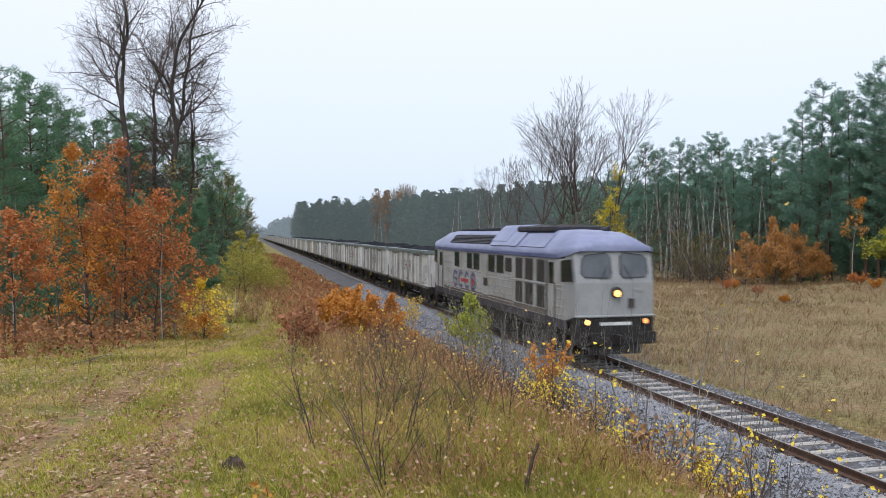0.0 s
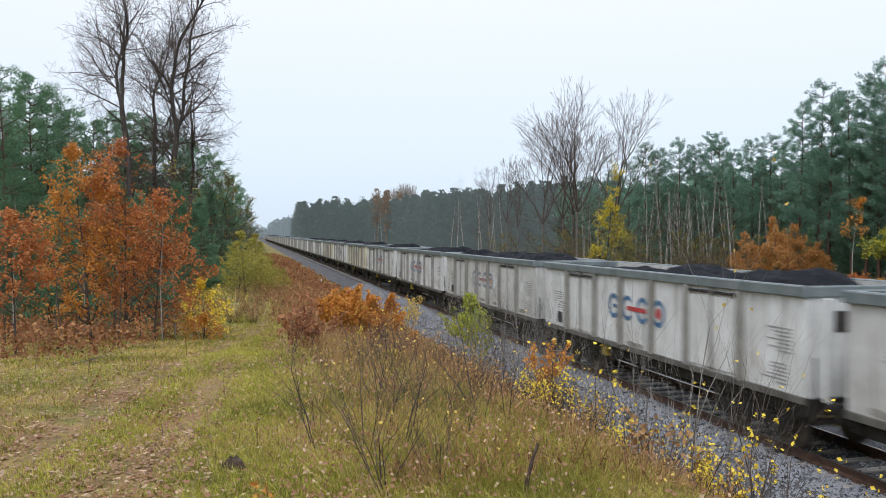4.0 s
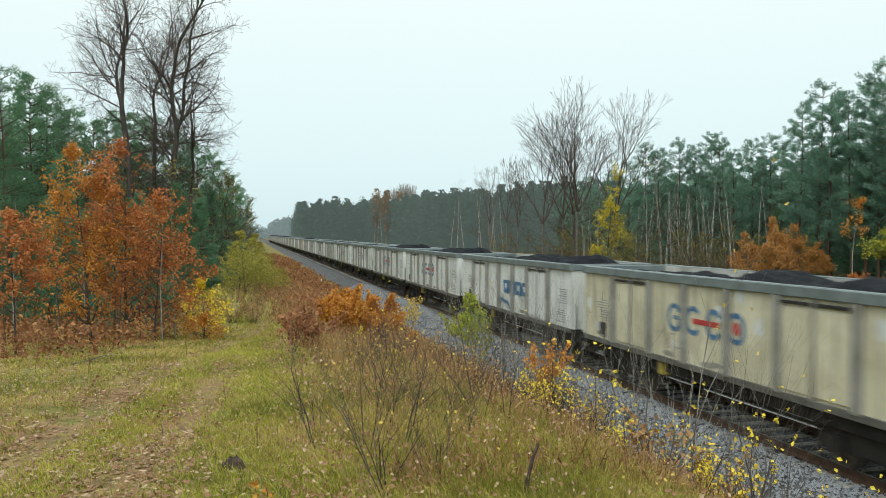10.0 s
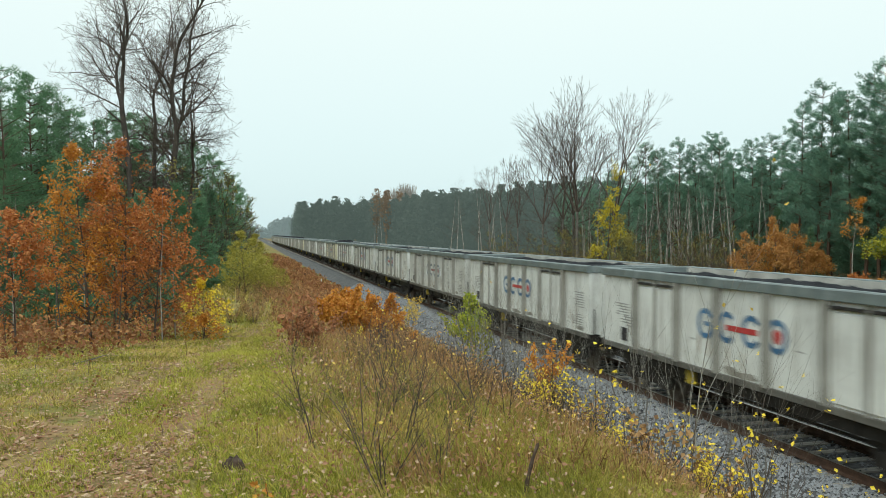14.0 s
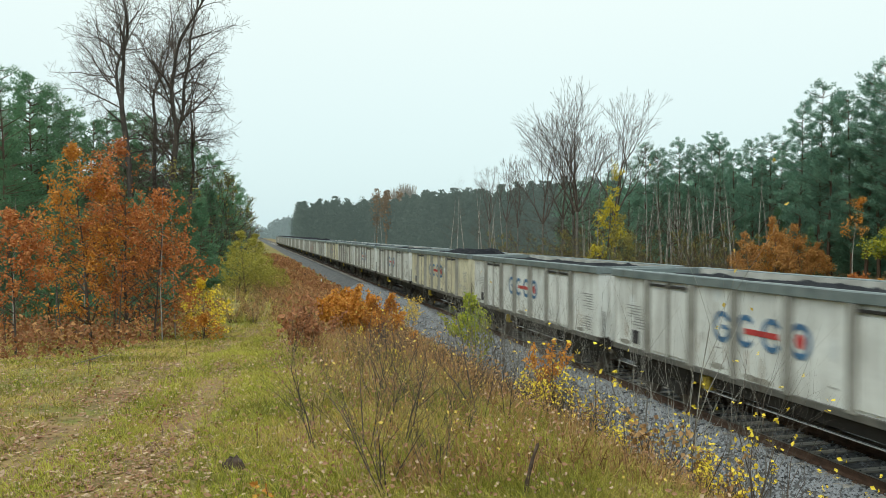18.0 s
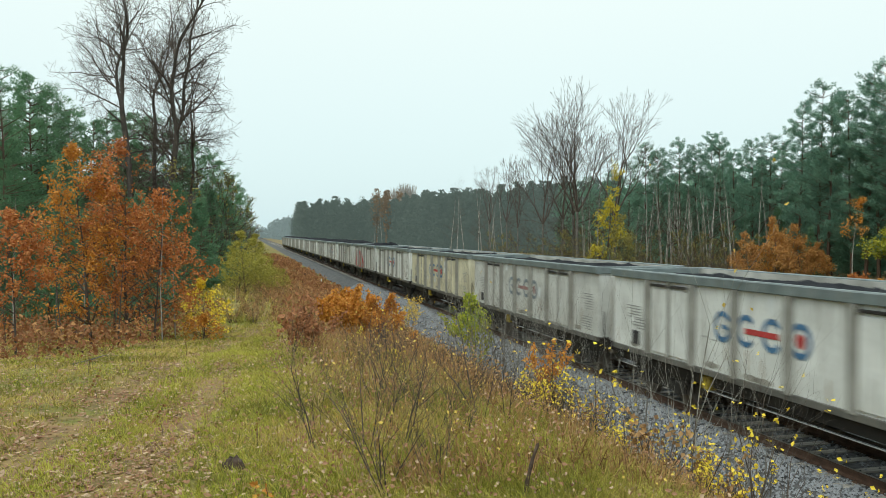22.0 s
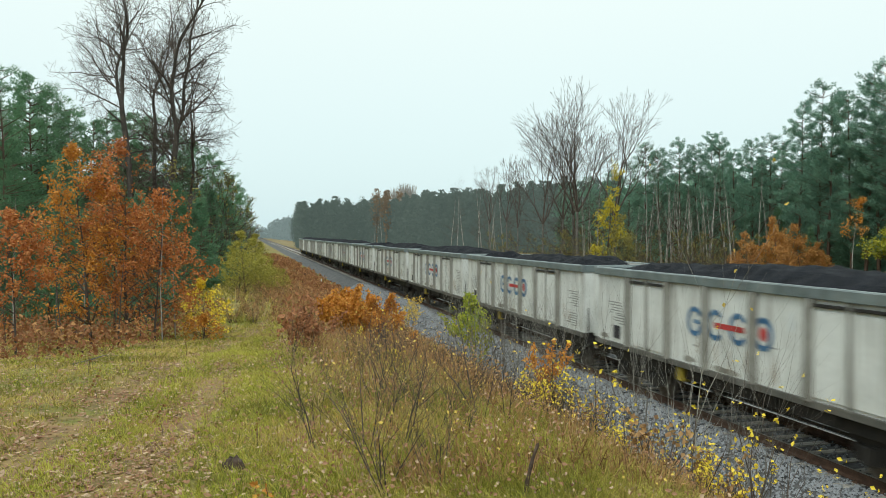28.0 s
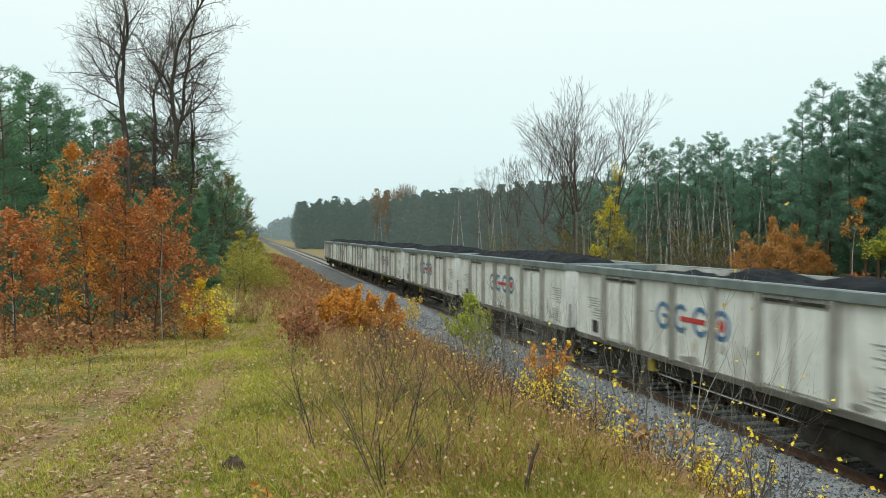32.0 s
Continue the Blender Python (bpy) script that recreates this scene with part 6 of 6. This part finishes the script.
    spots = [on_bank(rng, -9.5, -5.0, 20, 42) for _ in range(40)] + [on_bank(rng, -8.8, -5.0, 12, 20) for _ in range(34)] + [on_bank(rng, -8.6, -5.2, 6, 12) for _ in range(22)]
    spots += [(-11.3 + rng.uniform(-0.8, 1.5), 27 + 16 * rng.random()) for _ in range(30)]
    spots += [(18 + 22 * rng.random(), 38 + 20 * rng.random()) for _ in range(34)] + [(31 + 8 * rng.random(), 40 + 9 * rng.random()) for _ in range(16)]
    plant(rust, spots, rng, 0.8, 1.3)
    # autumn bushes in the clearing
    fox = [shrub("orange_bush", "low orange bush in the clearing", 290 + i, h, 10, leaves=(leaf, 4, 0.09, 0.7), group="low bushes in the clearing", spread=0.8) for i, (h, leaf) in enumerate(((0.62, "gold_leaf"), (0.65, "brown_leaf"), (0.75, "oak_leaf")))]
    plant(fox, [(24.8, 46.7), (26.7, 52.0), (28.2, 58.6), (32.8, 47.1), (33.7, 49.5), (36.8, 46.6), (30.1, 60.0), (35.2, 51.9), (32.8, 42.4), (40.2, 52.7)], rng, 0.8, 1.3)


def make_grass():
    rng = random.Random(12)
    s = Soup()

    def worn(x, y):
        a = math.exp(-((x + 13.05 - 0.115 * y) / 0.3) ** 2) + math.exp(-((x + 14.02 - 0.115 * y) / 0.3) ** 2)
        return a > 0.62 and noise.noise((x * 0.9, y * 0.9, 2)) > -0.25

    def tuft(x, y, n, h, w):
        z = land(x, y) - 0.01
        lean = any_way(rng)
        for _ in range(n):
            up = Vector((rng.uniform(-0.55, 0.55) + lean.x * 0.3, rng.uniform(-0.55, 0.55) + lean.y * 0.3, 1)).normalized()
            p = Vector((x + rng.uniform(-0.07, 0.07), y + rng.uniform(-0.07, 0.07), z))
            ln, side = h * rng.uniform(0.5, 1.25), up.orthogonal().normalized()
            side = (side + any_way(rng) * 0.6).normalized() * (w / 2)
            q = p + up * (ln * 0.55)
            e = q + (up + Vector((lean.x * 0.6, lean.y * 0.6, -0.25))) * (ln * 0.45)
            b = len(s.v)
            s.v += [p - side, p + side, q - side * 0.7, q + side * 0.7, e]
            s.f += [(b, b + 1, b + 3, b + 2), (b + 2, b + 3, b + 4)]
    for _ in range(33000):
        y = 3.6 + 27 * rng.random() ** 1.9
        x = rng.uniform(-11.45 - 0.30 * y - 1.5, -3.6)
        if worn(x, y) and rng.random() < 0.6 or x > -10.5 and y > 6.2 and rng.random() < 0.2:
            continue
        high = 0.30 + 0.85 * smooth_step(-12.2, -9.8, x) + 0.5 * noise.noise((x * 0.5, y * 0.5, 9))
        tuft(x, y, 6, 0.19 * max(0.4, high), (0.0030 if x < -11.6 else 0.0042) + 0.0005 * y)
    tagged(new("bank_grass", s.mesh("bank_grass", M["grass"])), "tufts of green and straw-coloured autumn grass", "grass", kind="stuff")
    s.v, s.f = [], []
    # the green lane between the path and the bank, and the strip between the ruts
    for _ in range(4200):
        y = 3.8 + 21 * rng.random() ** 1.6
        x = (-11.95 + 0.062 * y + rng.gauss(0, 0.28)) if rng.random() < 0.6 else (-13.5 + 0.115 * y + rng.gauss(0, 0.22))
        tuft(x, y, 5, 0.08 + 0.05 * rng.random(), 0.0026 + 0.0005 * y)
    for _ in range(9000):
        y = 3.8 + 26 * rng.random() ** 2.0
        verge = math.exp(-((x_off := rng.gauss(0, 0.45)) / 0.8) ** 2)
        x = -11.55 + 0.055 * y + x_off if rng.random() < 0.45 else rng.uniform(-15.5, -6.5)
        if noise.noise((x * 0.55, y * 0.35, 7)) + 0.3 * verge + 0.6 * math.exp(-((x + 9.7) / 0.9) ** 2 - ((y - 4.9) / 1.1) ** 2) < 0.12:
            continue
        tuft(x, y, 5, 0.10 if x < -10.6 else 0.2, 0.0030 + 0.0005 * y)
    for _ in range(2600):
        x, y = rng.gauss(-9.6, 0.75), max(3.9, rng.gauss(5.4, 0.8))
        tuft(x, y, 5, 0.16, 0.006)
    tagged(new("green_grass", s.mesh("green_grass", M["turf"])), "patches of short fresh green grass along the path", "grass", kind="stuff")
    s.v, s.f = [], []
    for _ in range(2600):
        y = 3.8 + 26 * rng.random() ** 1.7
        x = rng.uniform(-10.9, -3.8)
        if noise.noise((x * 0.4, y * 0.4, 5)) > -0.1:
            tuft(x, y, 5, 0.27, 0.0035 + 0.0005 * y)
    tagged(new("dry_grass", s.mesh("dry_grass", M["straw"])), "tall dry straw-coloured grass on the bank", "grass", kind="stuff")
    s.v, s.f = [], []
    for _ in range(32000):
        y = 14 + 62 * rng.random()
        x = 3.3 + (rng.random() ** 1.3) * 34
        if x + 11.45 > 1.0 * y + 6:
            continue
        tuft(x, y, 4, 0.22 + 0.26 * max(0, 0.5 + noise.noise((x * 0.25, y * 0.25, 6))), 0.010 + 0.0004 * y)
    tagged(new("clearing_grass", s.mesh("clearing_grass", M["field"])), "pale dry grass across the clearing", "grass", kind="stuff")
    s.v, s.f = [], []
    for _ in range(3200):
        y = 28 + 60 * rng.random() ** 1.4
        x = rng.uniform(-17, -3.4)
        tuft(x, y, 4, 0.36, 0.016 + 0.0006 * y)
    tagged(new("verge_grass", s.mesh("verge_grass", M["grass"])), "rough grass along the track verge", "grass", kind="stuff")


def make_litter():
    rng = random.Random(14)
    s = Soup()
    for _ in range(25000):
        y = 3.8 + 24 * rng.random() ** 1.6
        x = rng.uniform(-11.45 - 0.32 * y - 1.5, -8.5 if rng.random() < 0.8 else -4.5)
        a = rng.uniform(0, math.tau)
        d = Vector((math.cos(a), math.sin(a), rng.uniform(-0.15, 0.3))).normalized()
        n = (Vector((0, 0, 1)) + any_way(rng) * 0.4).normalized()
        size = rng.uniform(0.03, 0.075)
        s.leaf(Vector((x, y, land(x, y) + rng.uniform(0.005, 0.04))), d, d.cross(n).normalized(), size, size * 0.65)
    for _ in range(15000):
        y = 4.2 + 17 * rng.random() ** 1.5
        x = (-13.05 if rng.random() < 0.5 else -14.02) + 0.115 * y + rng.gauss(0, 0.24)
        if noise.noise((x * 1.6, y * 0.7, 21)) < -0.12:
            continue
        a = rng.uniform(0, math.tau)
        d = Vector((math.cos(a), math.sin(a), rng.uniform(-0.1, 0.35))).normalized()
        size = rng.uniform(0.028, 0.06)
        s.leaf(Vector((x, y, land(x, y) + rng.uniform(0.004, 0.03))), d, d.cross((Vector((0, 0, 1)) + any_way(rng) * 0.5).normalized()).normalized(), size, size * 0.7)
    tagged(new("fallen_leaves", s.mesh("fallen_leaves", M["litter"])), "fallen brown and buff leaves on the path", "leaves", kind="stuff")
    s = Soup()
    for _ in range(24000):
        y = 15 + 18 * rng.random()
        x = rng.uniform(-28, -13.2 - 0.12 * (24 - y))
        clump = noise.noise((x * 0.8, y * 0.8, 8))
        if clump < -0.22:
            continue
        h = rng.random() ** 1.5 * (0.5 + 0.6 * clump)
        size = rng.uniform(0.06, 0.14)
        a = any_way(rng)
        s.leaf(Vector((x, y, land(x, y) + h)), a, a.orthogonal().normalized(), size, size * 0.6)
    tagged(new("bracken", s.mesh("bracken", M["bracken"])), "withered red-brown bracken under the oaks", "bracken", kind="stuff")
    s = Soup()
    for _ in range(15000):
        y = 21 + 45 * rng.random() ** 1.3
        x = rng.uniform(-9.8 - 0.03 * y, -4.3)
        clump = noise.noise((x * 0.5, y * 0.3, 11))
        if clump < -0.1:
            continue
        size, a = rng.uniform(0.07, 0.15), any_way(rng)
        s.leaf(Vector((x, y, land(x, y) + rng.random() ** 1.4 * (0.45 + 0.5 * clump))), a, a.orthogonal().normalized(), size, size * 0.6)
    tagged(new("bank_bracken", s.mesh("bank_bracken", M["bracken"])), "rust-brown withered bracken along the track bank", "bracken", kind="stuff")
    s = Soup()
    for _ in range(11000):
        y = 40 + 110 * rng.random() ** 1.5
        x = rng.uniform(-9.4, -3.5)
        clump = noise.noise((x * 0.4, y * 0.15, 17))
        if clump < -0.2:
            continue
        size, a = rng.uniform(0.12, 0.26) * (0.7 + y / 110), any_way(rng)
        s.leaf(Vector((x, y, land(x, y) + rng.random() ** 1.4 * (0.4 + 0.5 * clump))), a, a.orthogonal().normalized(), size, size * 0.6)
    tagged(new("verge_bracken", s.mesh("verge_bracken", M["bracken"])), "rust-brown undergrowth on the far verge of the track", "bracken", kind="stuff")
    s = Soup()
    for _ in range(7600):
        y = 5 + 40 * rng.random() ** 1.7
        x = rng.uniform(-10.5, -3.5)
        z = land(x, y) - 0.02
        p = Vector((x, y, z))
        for _ in range(2):
            q = p + Vector((rng.uniform(-0.5, 0.5), rng.uniform(-0.5, 0.5), 1)) * rng.uniform(0.10, 0.30 + 0.2 * smooth_step(7, 12, y))
            s.tube(p, q, 0.003 + 0.0002 * y, 0.0015 + 0.0001 * y, 3)
            for _ in range(2):
                c = p.lerp(q, rng.uniform(0.4, 1.0))
                s.needle(c, any_way(rng, 0.5), any_way(rng), rng.uniform(0.03, 0.085), 0.012 + 0.0008 * y)
    tagged(new("dry_weeds", s.mesh("dry_weeds", M["weed"])), "thin reddish-brown withered weeds on the bank", "weeds", kind="stuff")


def make_leaf_specks():
    """Small leaves still hanging on low weeds all over the bank."""
    rng = random.Random(44)
    for name, material, label, count, low, high, size in (
            ("yellow_specks", "yellow_leaf", "small yellow leaves on low weeds", 420, 0.05, 0.5, 0.022),
            ("russet_specks", "litter", "small withered russet leaves on low weeds", 17000, 0.0, 0.4, 0.027),
            ("green_specks", "lime_leaf", "small green herb leaves low in the grass", 6000, 0.0, 0.12, 0.026)):
        s = Soup()
        for _ in range(count):
            y = 3.8 + 26 * rng.random() ** 1.8
            x = rng.uniform(-11.2 if name != "green_specks" else -15.0, -3.9)
            if noise.noise((x * 0.7, y * 0.7, len(name))) < -0.05:
                continue
            h = rng.uniform(low, high) * rng.random()
            at = Vector((x, y, land(x, y) + h))
            for _ in range(2):
                a = any_way(rng, 0.2)
                k = size * rng.uniform(0.6, 1.4) * (1 + y / 40)
                s.leaf(at + any_way(rng) * 0.05, a, a.orthogonal().normalized(), k, k * 0.7)
        tagged(new(name, s.mesh(name, M[material])), label, "leaves", kind="stuff")


def make_small():
    rng = random.Random(6)
    bm = bmesh.new()
    rings = []
    for z, r in ((-0.08, 0.10), (0.0, 0.085), (0.045, 0.072), (0.065, 0.05)):
        rings.append([bm.verts.new((r * rng.uniform(0.85, 1.15) * math.cos(i * math.tau / 12), r * rng.uniform(0.85, 1.15) * math.sin(i * math.tau / 12), z + rng.uniform(-0.02, 0.025))) for i in range(12)])
    for a, b in zip(rings, rings[1:]):
        for i in range(12):
            bm.faces.new((a[i], a[(i + 1) % 12], b[(i + 1) % 12], b[i]))
    bm.faces.new(rings[-1])
    me = bpy.data.meshes.new("tree_stump")
    bm.to_mesh(me)
    bm.free()
    me.materials.append(M["wood"])
    set_down(tagged(new("tree_stump", me), "small dark rotten stump in the grass", "stump"), -11.57, 5.93, 0, -0.025)
    s = Soup()
    p, way = Vector((0, 0, -0.05)), Vector((0.22, 0.1, 1)).normalized()
    for i in range(8):
        q = p + way * 0.055
        s.tube(p, q, 0.016 - 0.0008 * i + 0.003 * (i % 2), 0.015 - 0.0008 * i, 7)
        p, way = q, (way + any_way(rng) * 0.1).normalized()
    set_down(tagged(new("dead_stalk", s.mesh("dead_stalk", M["wood"])), "dead black flower stalk standing in the grass", "stalk"), -9.72, 4.75, 0, 0.0)

    # odds and ends lying about
    s = Soup()
    branching(rng, s, Vector((0, 0, 0.02)), Vector((1, 0.3, 0.05)).normalized(), 0.8, 0.016, 1, [], 0.4, 0.02, 5, 2)
    set_down(tagged(new("fallen_branch", s.mesh("fallen_branch", M["mist_grey_bark"])), "grey fallen branch lying before the bracken", "branch"), -14.3, 12.6)
    bm = bmesh.new()
    grid = [[bm.verts.new((i * 0.022 - 0.05, j * 0.02 - 0.04, 0.02 * noise.noise((i * 0.9, j * 0.9, 3)) + 0.02)) for i in range(6)] for j in range(5)]
    for a, b in zip(grid, grid[1:]):
        for i in range(5):
            bm.faces.new((a[i], a[i + 1], b[i + 1], b[i]))
    bmesh.ops.solidify(bm, geom=bm.faces[:], thickness=0.002)
    me = bpy.data.meshes.new("plastic_scrap")
    bm.to_mesh(me)
    bm.free()
    me.materials.append(M["scrap"])
    set_down(tagged(new("plastic_scrap", me), "crumpled pale blue plastic scrap in the grass", "litter"), -11.72, 5.05, 20, -0.01)
    post = box(-0.06, 0.06, -0.06, 0.06, -0.2, 0.62, 0.015)
    bmesh.ops.scale(post, vec=(0.9, 0.9, 1.0), verts=[v for v in post.verts if v.co.z > 0.3])
    me = bpy.data.meshes.new("marker_post")
    post.to_mesh(me)
    post.free()
    me.materials.append(M["white_paint"])
    set_down(tagged(new("marker_post", me), "small white painted marker post beside the track", "post"), -4.6, 76.0, 0, 0.0)
    weeds = [shrub("dead_weed", "single withered brown weed beside the path", 300 + i, h, 1, "twig", ("bracken", 2, 0.04, 0.5), "withered weeds by the path", 0.1, 1, 0.005) for i, h in enumerate((0.45, 0.6))]
    plant(weeds, [(-13.1, 9.4), (-12.9, 13.2), (-14.4, 12.0), (-13.6, 11.4), (-12.2, 7.4), (-12.6, 15.5), (-13.9, 8.4), (-11.7, 8.8), (-11.4, 6.6), (-13.2, 14.6)], rng, 0.7, 1.1)


make_shrubs()
make_grass()
make_litter()
make_leaf_specks()
make_small()
# ---- what moves: the train, slowing a little as it passes ----
def reach(t):
    """Place of the joint behind the locomotive along the track."""
    return PITCH * (3.21017 - 1.065113 * t + 0.00192885 * t * t - 0.0000092386 * t ** 3) - 2.506 + 0.15 * smooth_step(2, 7, t) - 0.26 * smooth_step(8, 32, t)


def motions():
    times = [i * 0.8 for i in range(41)]
    walk(loco, [(t, pose(0, reach(t) - 19.8, 0)) for t in times])
    for k, (w, h) in enumerate(zip(wagons, heaps), 1):
        rows = [(t, pose(0, reach(t) + PITCH * k - HALF, 0)) for t in times]
        walk(w, rows)
        walk(h, rows)
    rolling = {}
    for w, r in AXLES + [(o, 0.46) for k in wagons if k not in first.values() for o in k.children_recursive if o.name.startswith("wheelset")]:
        spot = (round(w.location.y, 2), r)
        if spot not in rolling:
            at = w.location.copy()
            walk(w, [(i / FPS, pose(*at, math.degrees((reach(0) - reach(i / FPS)) / r) % 360)) for i in range(frame(32.0))])
            rolling[spot] = w
        else:
            keys = w.animation_data_create()
            w.rotation_mode = "QUATERNION"
            keys.action = rolling[spot].animation_data.action
            keys.action_slot = rolling[spot].animation_data.action_slot


motions()
